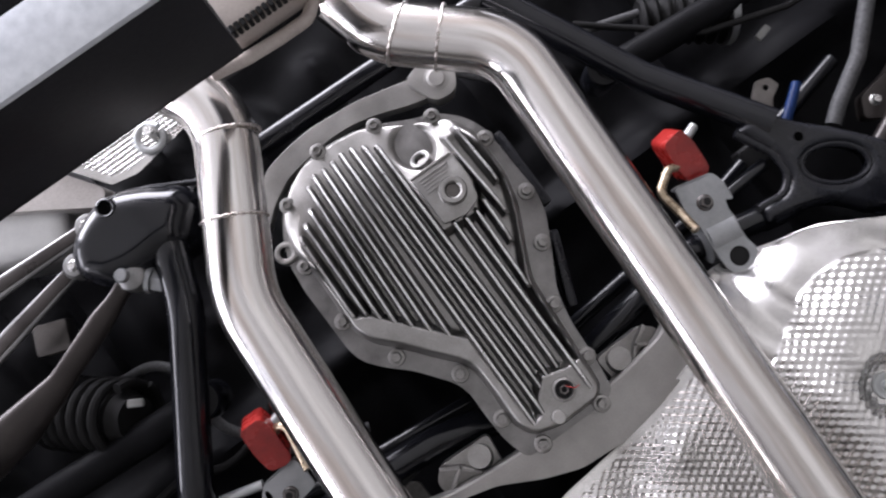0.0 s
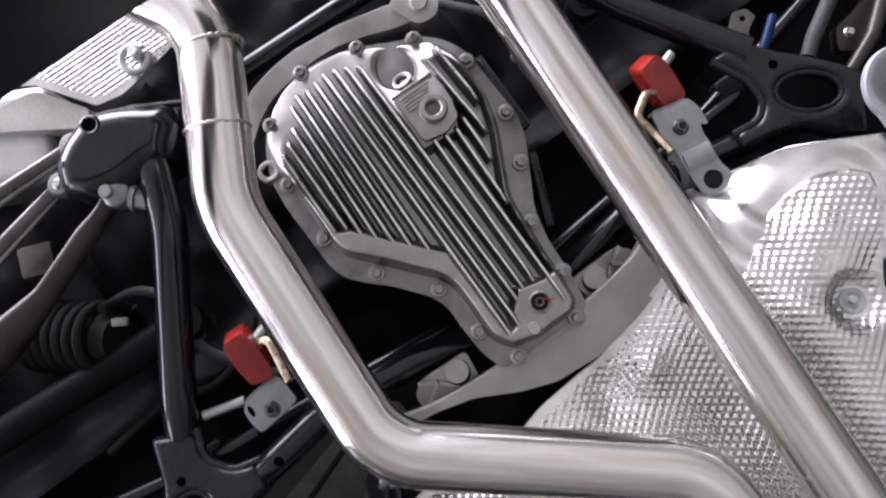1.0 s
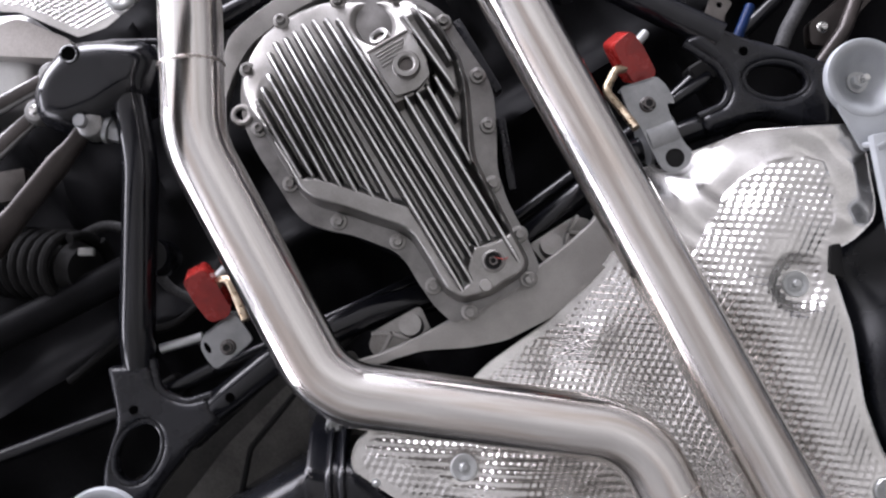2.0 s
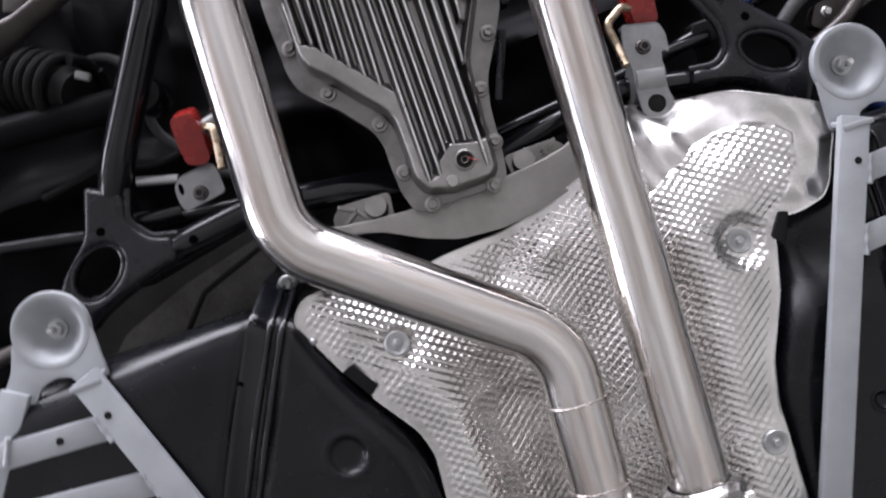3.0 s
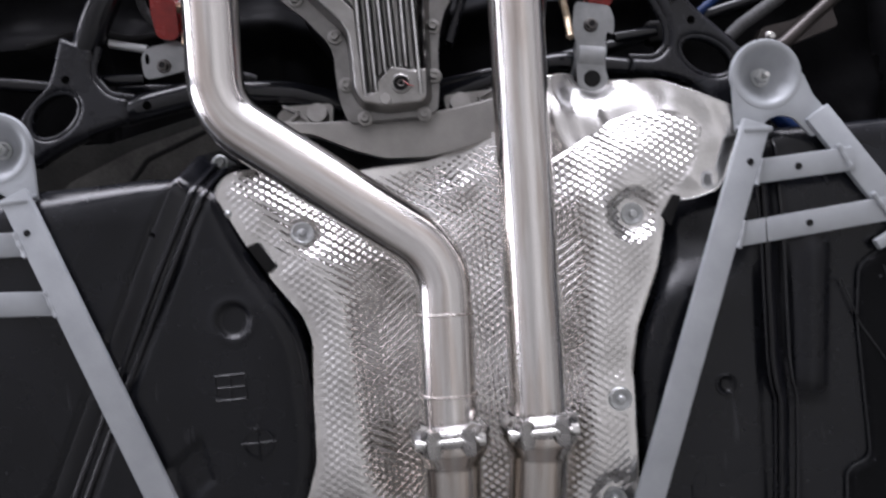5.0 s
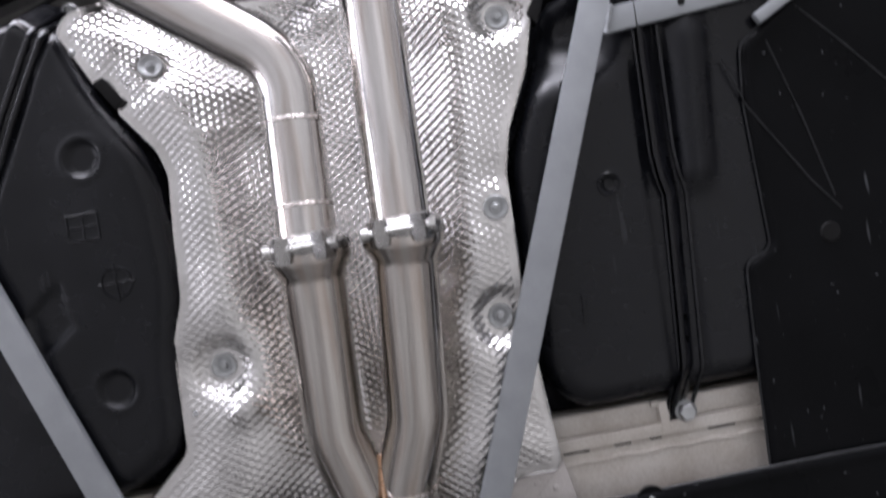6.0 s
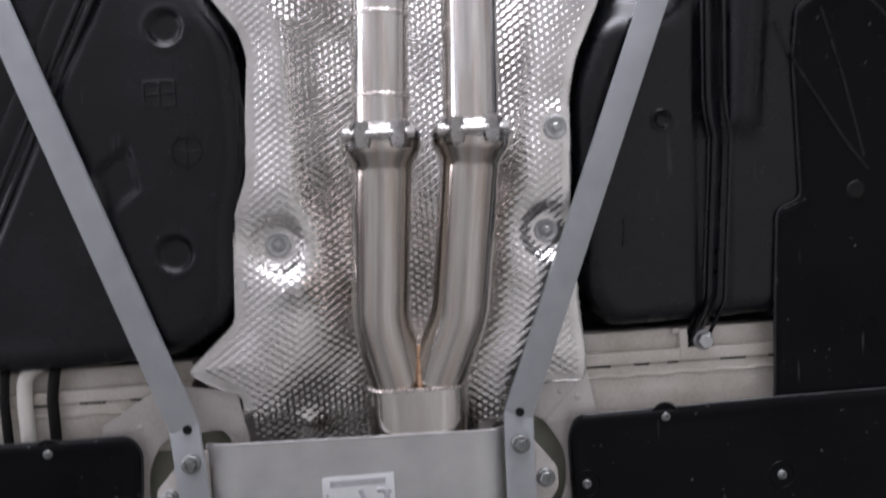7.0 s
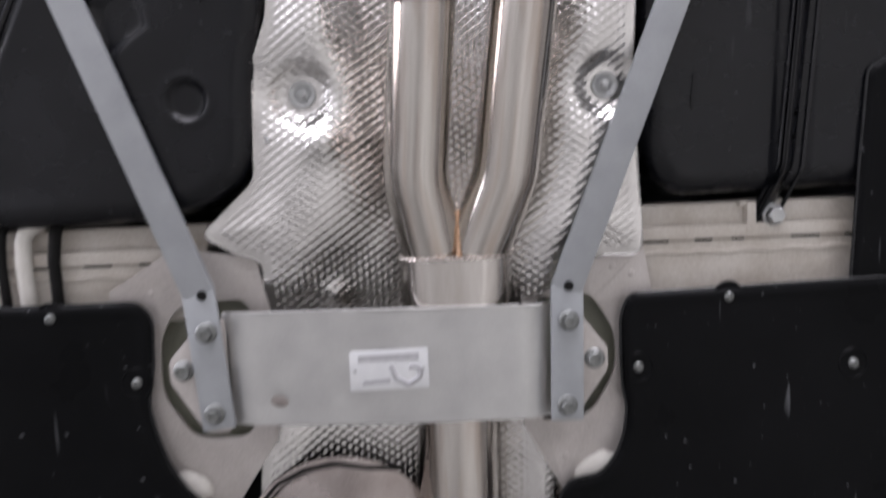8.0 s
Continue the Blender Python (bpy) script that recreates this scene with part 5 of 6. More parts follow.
part("knuckle", plate(rounded([(0.094, -0.452), (0.124, -0.462), (0.150, -0.448), (0.156, -0.424), (0.140, -0.404), (0.112, -0.408)], 0.012), 1.820, 1.852, 0.009, (), 4), CAST_LIGHT, back_arm)
part("boss", lathe([(0, -0.006), (0.010, -0.006), (0.012, -0.003), (0.0165, -0.002), (0.0175, 0.004), (0.0175, 0.03)], 28, m=pose(0.130, -0.432, 1.822)), CAST_LIGHT, back_arm)

# ---- black tubular subframe ----
sub = empty("rear_subframe", "glossy black tubular rear subframe with pressed gusset plates", "subframe", at=(0, -0.2, 1.86))
run = resample(fillet([(-0.258, -0.515, 1.842), (-0.266, -0.455, 1.825), (-0.292, -0.375, 1.822), (-0.418, -0.178, 1.846), (-0.446, -0.130, 1.872)], 0.16, 10), 0.012)
part("tube", tube(run, [0.0225 + 0.004 * max(0.0, (-0.42 - p.y) / 0.095) for p in run], 28), BLACK_PAINT, sub)
part("tube", tube(fillet([(0.0, -0.02, 1.90), (0.262, -0.069, 1.868), (0.385, -0.045, 1.862)], 0.1, 6), 0.0165, 20), BLACK_PAINT, sub)
part("tube", tube([(0.262, -0.50, 1.88), (0.36, -0.29, 1.874), (0.448, -0.138, 1.848)], 0.0205, 24), BLACK_PAINT, sub)
part("tube", tube([(-0.30, -0.515, 1.885), (-0.095, -0.513, 1.885), (0.107, -0.509, 1.885), (0.30, -0.50, 1.885)], 0.0155, 20), BLACK_PAINT, sub)
GL = rounded([(-0.466, -0.172), (-0.412, -0.146), (-0.424, -0.112), (-0.402, -0.080), (-0.371, -0.072), (-0.373, -0.036), (-0.430, -0.022), (-0.485, 0.000), (-0.520, 0.022), (-0.556, -0.026), (-0.532, -0.062), (-0.489, -0.103)], [0.008, 0.02, 0.02, 0.018, 0.010, 0.010, 0.02, 0.02, 0.012, 0.014, 0.018, 0.018])
GR = rounded([(0.402, -0.157), (0.424, -0.109), (0.425, -0.073), (0.406, -0.056), (0.366, -0.062), (0.360, -0.036), (0.415, -0.026), (0.448, -0.012), (0.480, 0.027), (0.510, 0.046), (0.556, -0.034), (0.510, -0.088), (0.473, -0.124), (0.445, -0.165)], [0.008, 0.02, 0.02, 0.022, 0.014, 0.010, 0.02, 0.02, 0.02, 0.012, 0.014, 0.02, 0.02, 0.008])


def gusset_level(x, y, d):
    r = 0.013
    e = np.minimum(d, r)
    return 1.837 + 0.014 * (1 - np.sqrt(np.maximum(1 - (1 - e / r) ** 2, 0)))


sheet("gusset", GL, gusset_level, 0.0022, SATIN, sub, skirt=0.008, hole=oval(-0.483, -0.055, 0.040, 0.0265, -35))
sheet("gusset", GR, gusset_level, 0.0022, SATIN, sub, skirt=0.008, hole=oval(0.479, -0.051, 0.041, 0.0235, 33))
for x, y in ((-0.460, -0.105), (0.460, -0.106)):
    part("drilled_hole", lathe([(0, -0.0006), (0.0055, -0.0006), (0.0065, 0.001)], 18, m=pose(x, y, 1.8365)), PIT, sub)
for cx, cy, a, b, turn in ((-0.483, -0.055, 0.0422, 0.0287, -35), (0.479, -0.051, 0.0432, 0.0257, 33)):
    ring = [Vector((x, y, 1.8435)) for x, y in oval(cx, cy, a, b, turn, 40)]
    part("rolled_rim", tube(ring + ring[:1], 0.0042, 10, cap=False), SATIN, sub)
for line in ([(-0.411, -0.150), (-0.424, -0.110), (-0.402, -0.079), (-0.366, -0.071)], [(0.402, -0.155), (0.425, -0.107), (0.425, -0.075), (0.406, -0.057), (0.366, -0.061)]):
    part("rolled_edge", tube(fillet([(x, y, 1.847) for x, y in line], 0.026, 8), 0.0060, 12), SATIN, sub)
part("tube", tube(fillet([(-0.390, -0.0525, 1.866), (-0.350, -0.058, 1.852), (-0.267, -0.071, 1.852), (-0.14, -0.06, 1.88), (0.0, -0.02, 1.90)], 0.12, 8), 0.0205, 24), BLACK_PAINT, sub)
part("socket", tube([(0.366, -0.049, 1.8625), (0.382, -0.046, 1.862), (0.405, -0.042, 1.861), (0.43, -0.038, 1.862)], [0.0188, 0.0195, 0.0195, 0.014], 28), BLACK_PAINT, sub)
part("drilled_hole", lathe([(0, -0.0006), (0.0055, -0.0006), (0.0065, 0.001)], 18, m=pose(-0.345, -0.056, 1.8318)), PIT, sub)

HOUSE = rounded([(-0.372, -0.520), (-0.345, -0.542), (-0.306, -0.556), (-0.283, -0.552), (-0.247, -0.537), (-0.205, -0.512), (-0.200, -0.480), (-0.238, -0.440), (-0.258, -0.440), (-0.305, -0.436), (-0.35, -0.446), (-0.382, -0.484)], 0.016)


def house_level(x, y, d):
    r = 0.034
    e = np.minimum(d, r)
    return 1.793 + 0.045 * (1 - np.sqrt(np.maximum(1 - (1 - e / r) ** 2, 0))) + 0.012 * sm(-0.28, -0.2, x)


sheet("bush_housing", HOUSE, house_level, 0.004, BLACK_PAINT, sub, skirt=0.05)
part("hole_boss", tube([(-0.297, -0.530, 1.83), (-0.297, -0.530, 1.7935)], [0.017, 0.0130], 28), BLACK_PAINT, sub)
part("seam", tube(fillet([(-0.306, -0.552, 1.836), (-0.283, -0.548, 1.832), (-0.247, -0.534, 1.834), (-0.19, -0.506, 1.845)], 0.02, 4), 0.0045, 10), SATIN, sub)
part("housing_hole", lathe([(0, -0.0005), (0.0088, -0.0005)], 24, m=pose(-0.297, -0.530, 1.7925)), PIT, sub, "dark open hole")
part("hole_rim", lathe([(0.0085, 0.006), (0.0088, -0.0012), (0.0105, -0.0022), (0.0122, -0.001), (0.0125, 0.010)], 28, m=pose(-0.297, -0.530, 1.7935)), SATIN, sub)


# ---- exhaust hangers ----
def hanger(name_label, red_at, turn, hook, clamp_out, hole_at, bolt_at, z):
    h = empty("exhaust_hanger", name_label, "exhaust hanger", "exhaust hangers", at=red_at)
    lump = bmesh.new()
    plate(rounded([(-0.019, -0.032), (0.015, -0.034), (0.020, -0.010), (0.019, 0.028), (0.008, 0.034), (-0.017, 0.030), (-0.021, 0.0)], 0.008), -0.016, 0.018, 0.006, segments=4, bm=lump)
    lump.transform(pose(*red_at, 24, 0, turn) @ Matrix.Diagonal((0.90, 1.06, 1, 1)))
    part("rubber_block", lump, RED, h, "red polyurethane block")
    part("hook", tube(resample(fillet(hook, 0.014, 8), 0.004), 0.0058, 16), GOLD, h, "yellow passivated steel hook")
    part("pin", tube([(red_at[0] + 0.012, red_at[1] - 0.012, red_at[2] + 0.006), (red_at[0] + 0.042, red_at[1] - 0.022, red_at[2] + 0.016)], 0.0065, 14), ZINC, h)
    part("bracket", plate(rounded(clamp_out, 0.006), z, z + 0.0045, 0.0015, [oval(*hole_at, 0.0125, 0.0125)] if hole_at else []), ZINC_DULL, h, "dull zinc plated clamp bracket")
    part("bracket_flange", bar((clamp_out[0][0] + 0.003, clamp_out[0][1] + 0.001, z + 0.013), (clamp_out[1][0] - 0.003, clamp_out[1][1] + 0.001, z + 0.013), 0.004, 0.026, 0.0015), ZINC_DULL, h)
    if hole_at:
        # A black disc stands for the shade inside the open bracket hole.
        part("grommet", lathe([(0, 0.001), (0.006, 0.001), (0.0128, 0.002)], 24, m=pose(*hole_at, z)), RUBBER, h, "black disc painting the shade in the bracket hole")
    stud = share("bolt", BOLT_HANGER, pose(*bolt_at, z), h)
    part("bolt_core", lathe([(0, -0.0102), (0.0046, -0.0100), (0.0052, -0.008)], 14), RUBBER, stud, "dark recessed bolt end")
    return h


hr = hanger("red rubber exhaust hanger with zinc clamp on black tube", (0.324, -0.172, 1.835), -6, [(0.320, -0.160, 1.832), (0.296, -0.168, 1.820), (0.268, -0.150, 1.815), (0.273, -0.120, 1.815), (0.272, -0.088, 1.80)],
            [(0.288, -0.144), (0.338, -0.134), (0.343, -0.116), (0.340, -0.090), (0.331, -0.098), (0.327, -0.083), (0.323, -0.042), (0.327, -0.026), (0.314, -0.011), (0.294, -0.011), (0.281, -0.022), (0.281, -0.047), (0.285, -0.088), (0.279, -0.099)], (0.3025, -0.0305), (0.308, -0.108), 1.822)
part("saddle", tube([(0.2845, -0.068, 1.850), (0.2865, -0.0675, 1.850), (0.3235, -0.061, 1.850), (0.3255, -0.0605, 1.850)], [0.0285, 0.0312, 0.0312, 0.0285], 32), ZINC_DULL, hr, "dull zinc saddle round the tube")
part("stub", tube([(0.352, -0.0975, 1.868), (0.417, -0.102, 1.868)], 0.0085, 16), BLACK_PAINT, hr)
hl = hanger("red rubber exhaust hanger with zinc bracket on black tube", (-0.303, -0.186, 1.835), 4, [(-0.300, -0.182, 1.832), (-0.278, -0.192, 1.822), (-0.268, -0.185, 1.815), (-0.270, -0.160, 1.81), (-0.272, -0.128, 1.80)],
            [(-0.341, -0.144), (-0.293, -0.149), (-0.289, -0.136), (-0.287, -0.106), (-0.312, -0.101), (-0.348, -0.097), (-0.352, -0.113), (-0.352, -0.132)], None, (-0.320, -0.114), 1.850)
part("stay", tube([(-0.345, -0.144, 1.862), (-0.400, -0.158, 1.862)], 0.0065, 12), ZINC, hl)
part("slot", lathe([(0, -0.0012), (0.0038, -0.001), (0.005, 0.001)], 14, m=pose(-0.3435, -0.127, 1.8502) @ Matrix.Diagonal((0.8, 1.9, 1, 1))), PIT, hl, "dark slot")
part("stub", tube([(-0.418, -0.106, 1.868), (-0.355, -0.102, 1.868)], 0.0095, 16), BLACK_PAINT, hl)

# ---- left suspension ----
arm = empty("control_arm", "forged bare aluminium control arm with ball joint nut", "control arm", "control arms", at=(-0.42, -0.41, 1.80))
beam = resample(fillet([(-0.318, -0.450, 1.815), (-0.360, -0.432, 1.815), (-0.470, -0.388, 1.815), (-0.545, -0.372, 1.820), (-0.68, -0.372, 1.83)], 0.10, 8), 0.012)
part("arm", tube(beam, [0.0155 + 0.004 * math.sin(min((-0.318 - p.x) / 0.06, 1.0) * math.pi) * -1 + 0.034 * max(0.0, (-0.46 - p.x) / 0.2) for p in beam], 24, flat=0.62), ARM_BROWN, arm)
part("joint_pin", tube([(-0.345, -0.470, 1.826), (-0.290, -0.415, 1.826)], 0.0115, 18), ZINC_DULL, arm)
part("joint_nut", tube([(-0.305, -0.430, 1.826), (-0.293, -0.418, 1.826)], 0.0150, 6), ZINC_DULL, arm)
part("joint_washer", tube([(-0.310, -0.435, 1.826), (-0.3055, -0.4305, 1.826)], 0.0180, 24), ZINC_DULL, arm)
part("joint_stub", tube([(-0.296, -0.421, 1.826), (-0.280, -0.405, 1.826)], 0.0085, 14), ZINC_DULL, arm)
part("knuckle", lathe([(0, -0.012), (0.010, -0.011), (0.0175, -0.005), (0.020, 0.004), (0.020, 0.02)], 28, m=pose(-0.322, -0.447, 1.812)), ARM_GREY, arm)
part("pivot_boss", lathe([(0, -0.006), (0.007, -0.006), (0.009, -0.003), (0.009, 0.02)], 24, m=pose(-0.327, -0.450, 1.799)), ZINC_DULL, arm)
for a, b, w, lab in (((-0.60, -0.552, 1.865), (-0.345, -0.541, 1.845), 0.020, "straight dull aluminium link arm"), ((-0.62, -0.462, 1.865), (-0.385, -0.507, 1.845), 0.021, "straight dull aluminium link arm")):
    lk = empty("link_arm", lab, "link arm", "link arms", at=b)
    # Channel floor takes the shade-darkened alloy between paler rims.
    part("rod", bar(a, b, w * 0.8, 0.014, 0.004), ARM_BROWN, lk)
    across = (Vector(b) - Vector(a)).cross(Vector((0, 0, 1))).normalized() * (w * 0.44)
    for s in (-1, 1):
        p, q = Vector(a) + across * s, Vector(b) + across * s
        part("flange", tube([p, p.lerp(q, 0.5), q.lerp(Vector(b), 0.4)], 0.0048, 12), ARM_GREY, lk)
    part("eye", lathe([(0.005, -0.013), (0.013, -0.012), (0.017, -0.006), (0.017, 0.012)], 24, m=pose(b[0] + 0.004, b[1], b[2])), ARM_GREY, lk)
    share("bolt", BOLT_SMALL, pose(b[0] + 0.004, b[1], b[2] - 0.011), lk)

spring = empty("coil_spring", "dark coil spring round a rubber bump stop", "spring", at=(-0.52, -0.355, 1.95))
axis, o1, o2 = Vector((0.72, 0.52, -0.46)).normalized(), Vector((-0.585, 0.811, 0.0)).normalized(), None
o2 = axis.cross(o1)
centre = Vector((-0.52, -0.362, 1.965))
coil = [centre + axis * (-0.085 + 0.0011 * k) + (o1 * math.cos(0.32 * k) + o2 * math.sin(0.32 * k)) * 0.047 for k in range(150)]
part("coil", tube(coil, 0.0075, 10), RUBBER, spring)
part("bump_stop", tube([centre + axis * (-0.1 + 0.01 * k) for k in range(20)], [0.034 + 0.004 * math.sin(k * 1.6) for k in range(20)], 24), RUBBER, spring)
part("seat_ring", tube([centre + axis * 0.082 + (o1 * math.cos(0.2 * k) + o2 * math.sin(0.2 * k)) * 0.05 for k in range(14)], 0.006, 10), RUBBER, spring)
for pts, r in (([(-0.80, -0.305, 1.93), (-0.60, -0.295, 1.925), (-0.362, -0.280, 1.925)], 0.024), ([(0.80, -0.32, 1.96), (0.56, -0.318, 1.96), (0.345, -0.335, 1.955)], 0.022)):
    la = empty("lower_arm", "black painted lower suspension arm with rubber bush", "suspension arm", "lower arms", at=pts[-1])
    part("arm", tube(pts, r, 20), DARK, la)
    part("eye", lathe([(0.010, -0.028), (r + 0.001, -0.027), (r + 0.003, -0.024), (r + 0.003, 0.024)], 28, m=pose(*pts[-1])), BLACK_PAINT, la)
    part("bush", lathe([(0, -0.031), (0.009, -0.031), (0.010, -0.028), (0.022, -0.0285), (0.022, 0.0)], 24, m=pose(*pts[-1])), RUBBER, la, "rubber bush with steel core")
clip = part("cable_clip", block((0.022, 0.011, 0.009), pose(-0.432, -0.327, 1.89, 0, 0, 30), 0.003), CLIP_GREY)
tagged(clip, "small grey plastic cable clip by the spring", "clip")
arb = empty("anti_roll_bar", "thin black anti roll bar across the car", "anti roll bar", at=(0, -0.06, 1.96))
part("bar", tube(fillet([(-0.80, -0.17, 1.95), (-0.52, -0.12, 1.95), (-0.36, -0.10, 1.94), (0.0, -0.06, 1.97), (0.36, -0.10, 1.94), (0.62, -0.16, 1.95)], 0.08, 6), 0.011, 14), BLACK_PAINT, arb)
for x, y in ((-0.44, -0.110), (0.44, -0.116)):
    part("clamp_bush", block((0.035, 0.036, 0.034), pose(x, y, 1.946), 0.008, 3), RUBBER, arb, "black rubber clamp bush")

# rear left: small embossed shield and silencer seen past the lift beam
mini = empty("rear_heat_shield", "small embossed aluminium shield near the silencer", "heat shield", at=(-0.23, -0.57, 1.84))


def mini_level(x, y, d):
    b = np.sin(2 * np.pi * (x + y) / 0.0130) * np.sin(2 * np.pi * (x - y) / 0.0130)
    return 1.852 + 0.1 * (y + 0.56) ** 2 - 0.0022 * b * sm(0.008, 0.013, d)


sheet("foil", rounded([(-0.43, -0.70), (-0.341, -0.644), (-0.289, -0.573), (-0.252, -0.566), (-0.165, -0.582), (-0.08, -0.62), (-0.08, -0.76), (-0.43, -0.76)], 0.006), mini_level, 0.0016, FOIL, mini, skirt=0.002)
part("clip", tube([(-0.212 + 0.017 * math.cos(k * 0.5), -0.590 + 0.017 * math.sin(k * 0.5), 1.842 - 0.0006 * k) for k in range(13)], 0.0052, 12), ZINC, mini, "zinc wire clip")
part("stud", tube([(-0.205, -0.590, 1.852), (-0.206, -0.594, 1.822)], 0.0068, 8), BOLT, mini)
sil = empty("silencer", "pale pressed steel silencer corner beyond the link arms", "silencer", at=(-0.42, -0.66, 1.88))
part("case", block((0.30, 0.14, 0.12), pose(-0.50, -0.66, 1.945, 0, 0, 25), 0.03, 4), ALU, sil)
part("end_cap", plate(rounded([(-0.48, -0.70), (-0.405, -0.650), (-0.350, -0.645), (-0.300, -0.578), (-0.318, -0.560), (-0.393, -0.608), (-0.48, -0.66)], 0.012), 1.862, 1.90, 0.010, (), 4), PAN_GREY, sil)

# ---- right rear details ----
for nm, pts, r, mat_, lab, cat in (("brake_hose", [(0.538, -0.088, 1.90), (0.560, -0.106, 1.898), (0.624, -0.143, 1.90), (0.683, -0.198, 1.90), (0.76, -0.27, 1.91)], 0.0105, SLEEVE, "grey sleeved hose running to the wheel", "hose"),
                                  ("brake_line", [(0.36, -0.42, 1.96), (0.50, -0.30, 1.955), (0.62, -0.26, 1.95), (0.80, -0.25, 1.95)], 0.005, RUBBER, "thin black line behind the axle", "hose"),
                                  ("sensor_cable", [(0.480, -0.118, 1.905), (0.505, -0.138, 1.905), (0.540, -0.162, 1.912)], 0.007, BLUE, "blue sleeved sensor cable by the gusset", "cable"),
                                  ("sensor_cable", [(0.560, 0.020, 1.86), (0.585, 0.052, 1.85), (0.63, 0.090, 1.855), (0.70, 0.13, 1.86)], 0.011, BLUE, "blue sleeved cable behind the strut cup", "cable"),
                                  ("tie_rod", [(0.530, -0.030, 1.862), (0.605, -0.062, 1.862), (0.69, -0.125, 1.87), (0.80, -0.20, 1.88)], 0.010, ARM_BROWN, "dull aluminium tie rod above the strut cup", "tie rod"),
                                  ("tie_rod", [(-0.50, -0.018, 1.858), (-0.61, 0.004, 1.88), (-0.80, 0.03, 1.89)], 0.011, CAST_DULL, "dull aluminium tie rod above the strut cup", "tie rod")):
    tagged(part(nm, tube(resample(fillet(pts, 0.05, 6), 0.015), r, 14), mat_), lab, cat)
for cx, cy, cz, tn in ((0.432, -0.338, 1.965, 20), (0.575, -0.250, 1.965, -15)):
    tagged(part("cable_clip", block((0.024, 0.011, 0.010), pose(cx, cy, cz, 0, 0, tn), 0.003), CLIP_GREY), "small grey plastic cable clip on a dark arm", "clip")
held = part("sensor_block", block((0.05, 0.045, 0.03), pose(-0.495, -0.476, 1.945, 0, 0, 20), 0.006), CAST_DULL)
tagged(held, "small grey sensor block behind the link arms", "sensor")
tab = part("bracket_tab", plate(rounded([(0.455, -0.150), (0.462, -0.180), (0.480, -0.196), (0.498, -0.190), (0.503, -0.174), (0.484, -0.164), (0.474, -0.148)], 0.004), 1.878, 1.883, 0.001, [oval(0.486, -0.181, 0.004, 0.004)]), CAST_DULL)
tagged(tab, "small grey bracket tab on the subframe", "bracket")
mount = empty("body_mount", "black body bracket with a dull bolt above the tank", "bracket", at=(-0.255, 0.04, 1.90))
part("plate", plate(rounded([(-0.285, 0.012), (-0.240, 0.005), (-0.205, 0.028), (-0.205, 0.055), (-0.280, 0.060)], 0.008), 1.90, 1.906, 0.001), BLACK_PAINT, mount)
share("bolt", BOLT_BRACE, pose(-0.243, 0.0405, 1.812), mount)
part("stud", tube([(-0.243, 0.0405, 1.812), (-0.243, 0.0405, 1.90)], 0.009, 14), ZINC_DULL, mount)
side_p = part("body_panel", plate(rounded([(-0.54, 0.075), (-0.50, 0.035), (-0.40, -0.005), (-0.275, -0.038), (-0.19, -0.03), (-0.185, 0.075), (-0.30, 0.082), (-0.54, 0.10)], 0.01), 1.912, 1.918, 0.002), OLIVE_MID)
tagged(side_p, "dark grey primed body panel beside the tank", "body panel", kind="structure")
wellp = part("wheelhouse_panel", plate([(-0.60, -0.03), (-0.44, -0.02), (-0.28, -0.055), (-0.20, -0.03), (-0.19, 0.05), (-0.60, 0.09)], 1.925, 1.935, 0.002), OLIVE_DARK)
tagged(wellp, "darker primed body panel above the tank", "body panel", kind="structure")
part_line = part("brake_pipe", tube(fillet([(-0.41, 0.06, 1.89), (-0.37, 0.015, 1.888), (-0.25, -0.03, 1.888), (-0.15, -0.05, 1.89)], 0.02, 6), 0.004, 10), RUBBER)
tagged(part_line, "thin black brake pipe along the body", "pipe")

# ---- lift beam under the rear ----
lift = empty("lift_beam", "lift crossbeam with shade painted on its sides and a lit worn grey underside", "lift beam", at=(-0.6, -0.49, 1.43))
part("web", block((2.4, 0.012, 0.142), pose(-1.242, -0.465, 1.4285), 0.002), LIFT_BLACK, lift)
part("underside", block((2.4, 0.052, 0.008), pose(-1.242, -0.485, 1.3565), 0.002), LIFT_GREY, lift)
part("back_web", block((2.4, 0.012, 0.142), pose(-1.242, -0.505, 1.4285), 0.002), LIFT_BLACK, lift)
part("top", block((2.4, 0.052, 0.01), pose(-1.242, -0.485, 1.498), 0.002), LIFT_BLACK, lift)
part("post", block((0.25, 0.25, 2.6), pose(-2.5, -0.485, 1.3), 0.02), LIFT_GREY, lift)
pad = empty("lift_pad", "tan rubber lift pad with a ribbed black strip", "lift pad", at=(0.0, -0.52, 1.56))
part("pad", block((0.10, 0.09, 0.07), pose(0.004, -0.535, 1.548), 0.006), TAN, pad)
strip = bmesh.new()
for k in range(16):
    block((0.0045, 0.008, 0.014), pose(-0.040 + 0.006 * k, -0.489, 1.52), 0.001, 1, strip)
part("tread", strip, RUBBER, pad, "ribbed black tread strip")
part("lip", tube(fillet([(-0.080, -0.486, 1.562), (-0.043, -0.479, 1.560), (-0.009, -0.477, 1.560), (0.024, -0.477, 1.560), (0.040, -0.492, 1.562), (0.046, -0.53, 1.565)], 0.015, 5), 0.0065, 12), TAN, pad)
part("seat", block((0.12, 0.07, 0.03), pose(-0.018, -0.520, 1.578), 0.008, 3), LIFT_BLACK, pad)

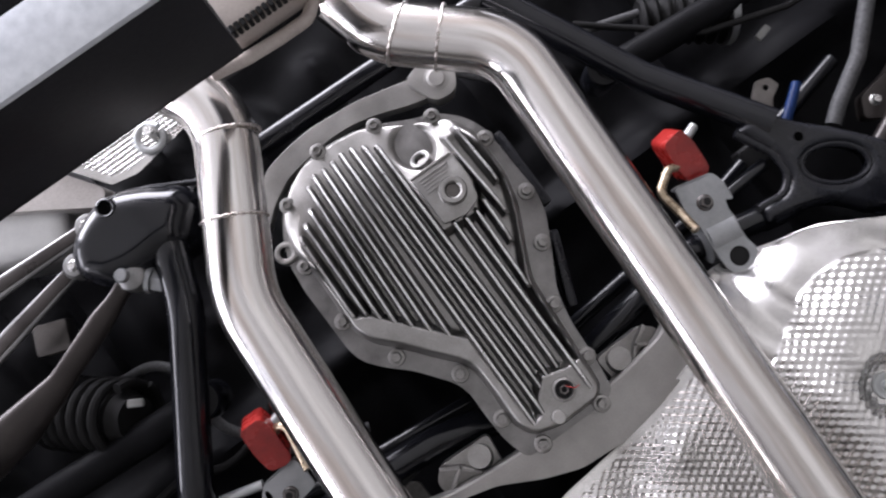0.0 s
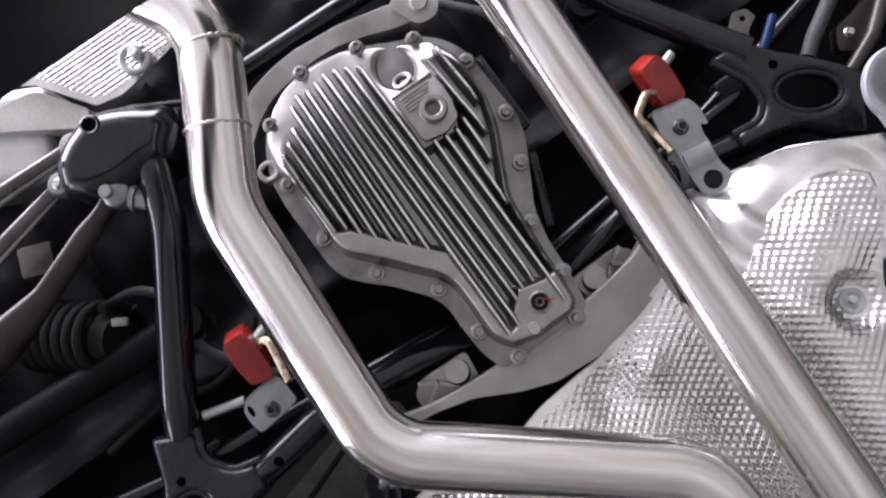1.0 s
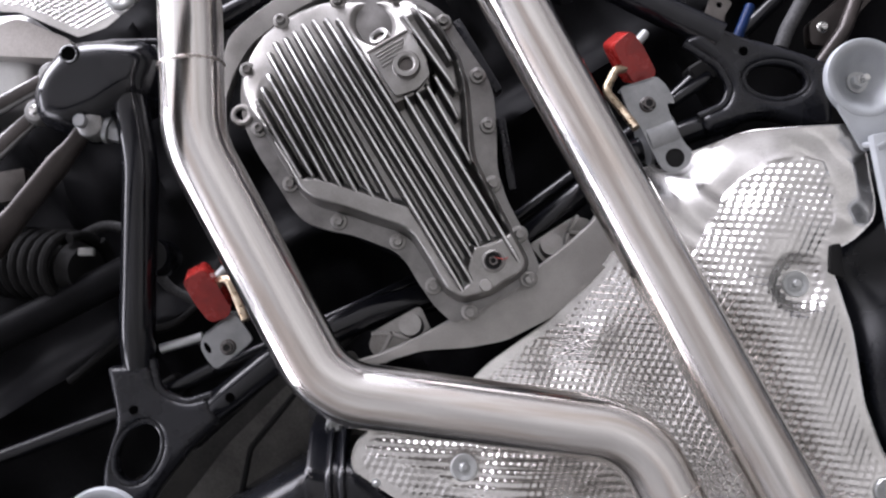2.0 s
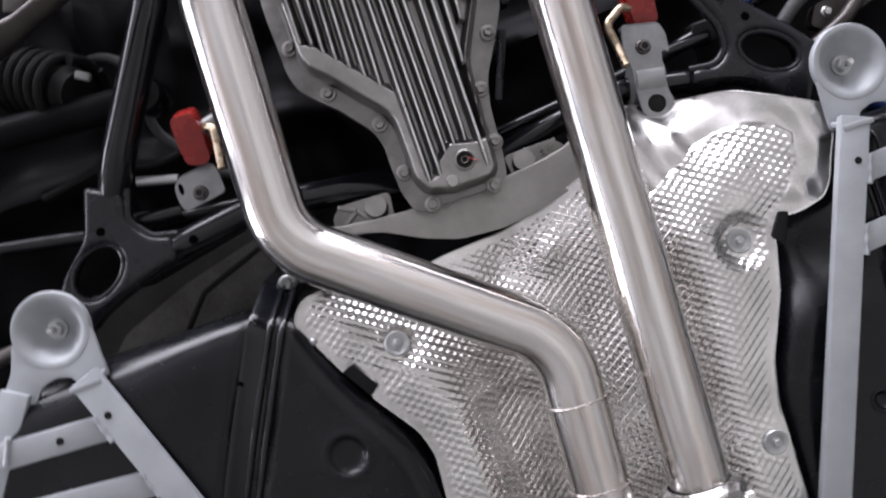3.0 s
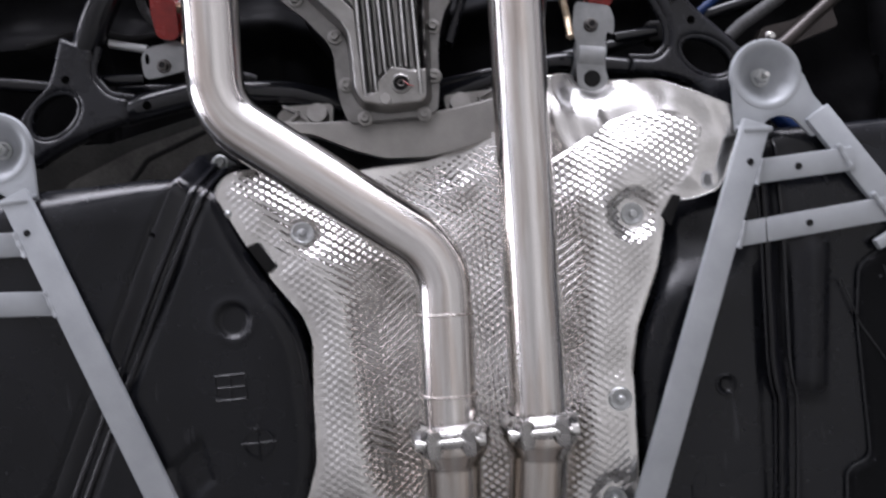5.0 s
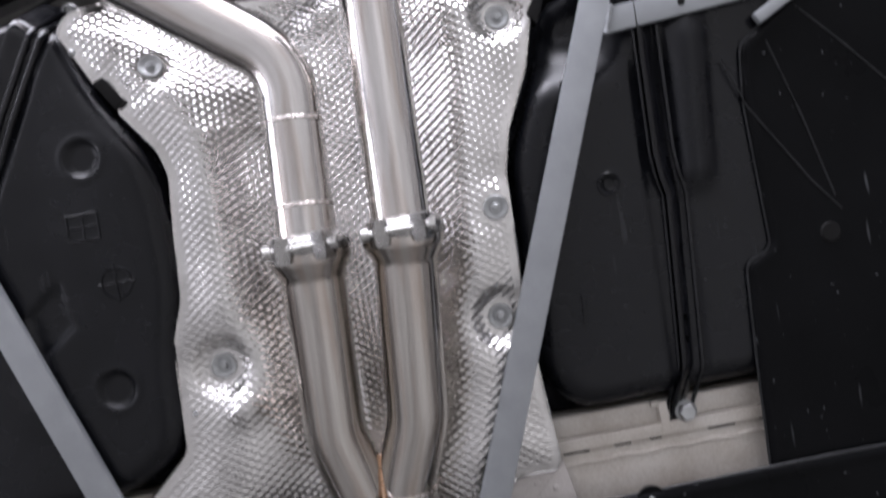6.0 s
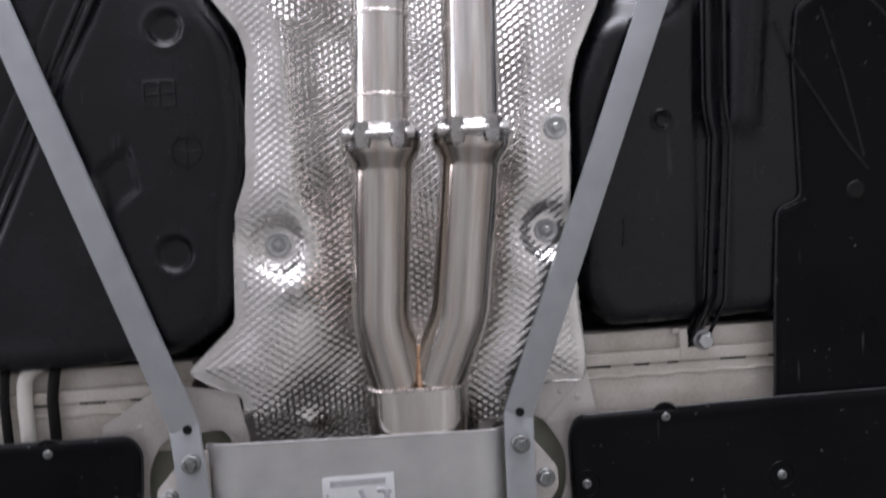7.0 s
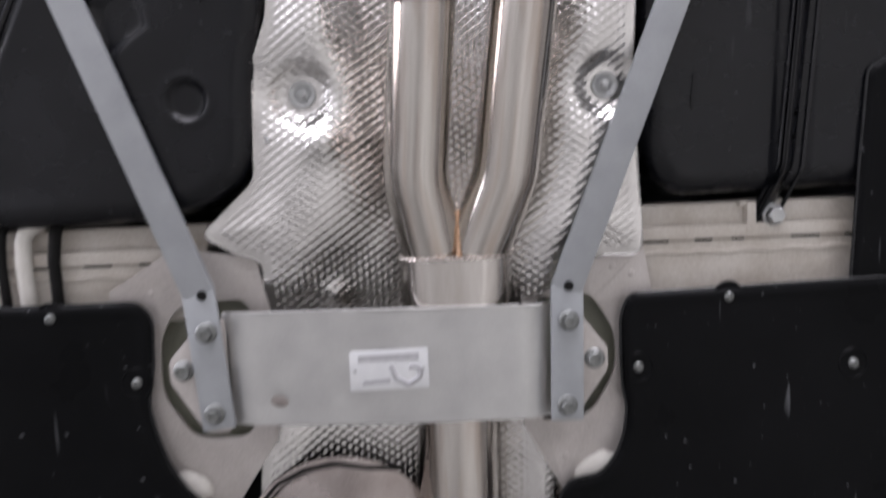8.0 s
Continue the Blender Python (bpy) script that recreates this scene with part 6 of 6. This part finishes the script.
boot = empty("shaft_boot", "ribbed black rubber boot behind the lower arm", "boot", at=(0.49, -0.345, 2.0))
ax = Vector((0.86, 0.42, 0.0)).normalized()
part("bellows", tube([Vector((0.455, -0.375, 2.0)) + ax * (0.004 * k) for k in range(31)], [0.030 + 0.0006 * k + 0.005 * math.sin(k * 1.5) for k in range(31)], 28), RUBBER, boot)
part("band", tube([Vector((0.455, -0.375, 2.0)) + ax * 0.124, Vector((0.455, -0.375, 2.0)) + ax * 0.134], 0.056, 28), ZINC_DULL, boot, "dull steel clamping band")
knuckle = empty("hub_bracket", "dull cast bracket beyond the subframe gusset", "bracket", at=(0.605, -0.085, 1.9))
part("arm", plate(rounded([(0.575, -0.070), (0.590, -0.098), (0.640, -0.105), (0.70, -0.13), (0.71, -0.09), (0.63, -0.066), (0.60, -0.055)], 0.008), 1.895, 1.915, 0.006, (), 3), ARM_BROWN, knuckle)
share("bolt", BOLT_SMALL, pose(0.602, -0.083, 1.896), knuckle)

# wiring and hoses in the dark round the axle
for nm, pts, r, mat_, lab, cat in (("wiring_loom", [(-0.60, -0.40, 2.03), (-0.42, -0.375, 1.985), (-0.375, -0.33, 1.97), (-0.39, -0.25, 1.98), (-0.33, -0.16, 2.0), (-0.22, -0.12, 2.02)], 0.0075, SLEEVE, "grey sleeved wiring loom along the dark floor pan", "cable"),
                                  ("brake_hose", [(-0.58, -0.20, 1.99), (-0.47, -0.215, 1.975), (-0.40, -0.19, 1.97), (-0.34, -0.205, 1.985), (-0.25, -0.30, 2.02)], 0.0065, RUBBER, "black rubber brake hose by the axle", "hose"),
                                  ("breather_hose", [(0.17, -0.48, 1.97), (0.235, -0.40, 1.95), (0.225, -0.30, 1.955), (0.27, -0.20, 1.97), (0.25, -0.10, 2.0)], 0.007, SLEEVE, "dusty breather hose beside the differential", "hose"),
                                  ("wiring_loom", [(0.30, -0.44, 2.02), (0.42, -0.40, 2.0), (0.53, -0.36, 1.985), (0.64, -0.31, 1.99), (0.78, -0.30, 2.0)], 0.0065, SLEEVE, "grey sleeved wiring loom along the dark floor pan", "cable")):
    tagged(part(nm, tube(resample(fillet(pts, 0.06, 6), 0.015), r, 12), mat_), lab, cat)
for cx, cy, cz, tn in ((-0.378, -0.29, 1.962, 70), (0.226, -0.33, 1.944, 85), (-0.28, -0.14, 1.998, 30)):
    tagged(part("cable_clip", block((0.012, 0.020, 0.020), pose(cx, cy, cz, 0, 0, tn), 0.004), CLIP_GREY), "small grey plastic clip holding a loom", "clip", "loom clips")
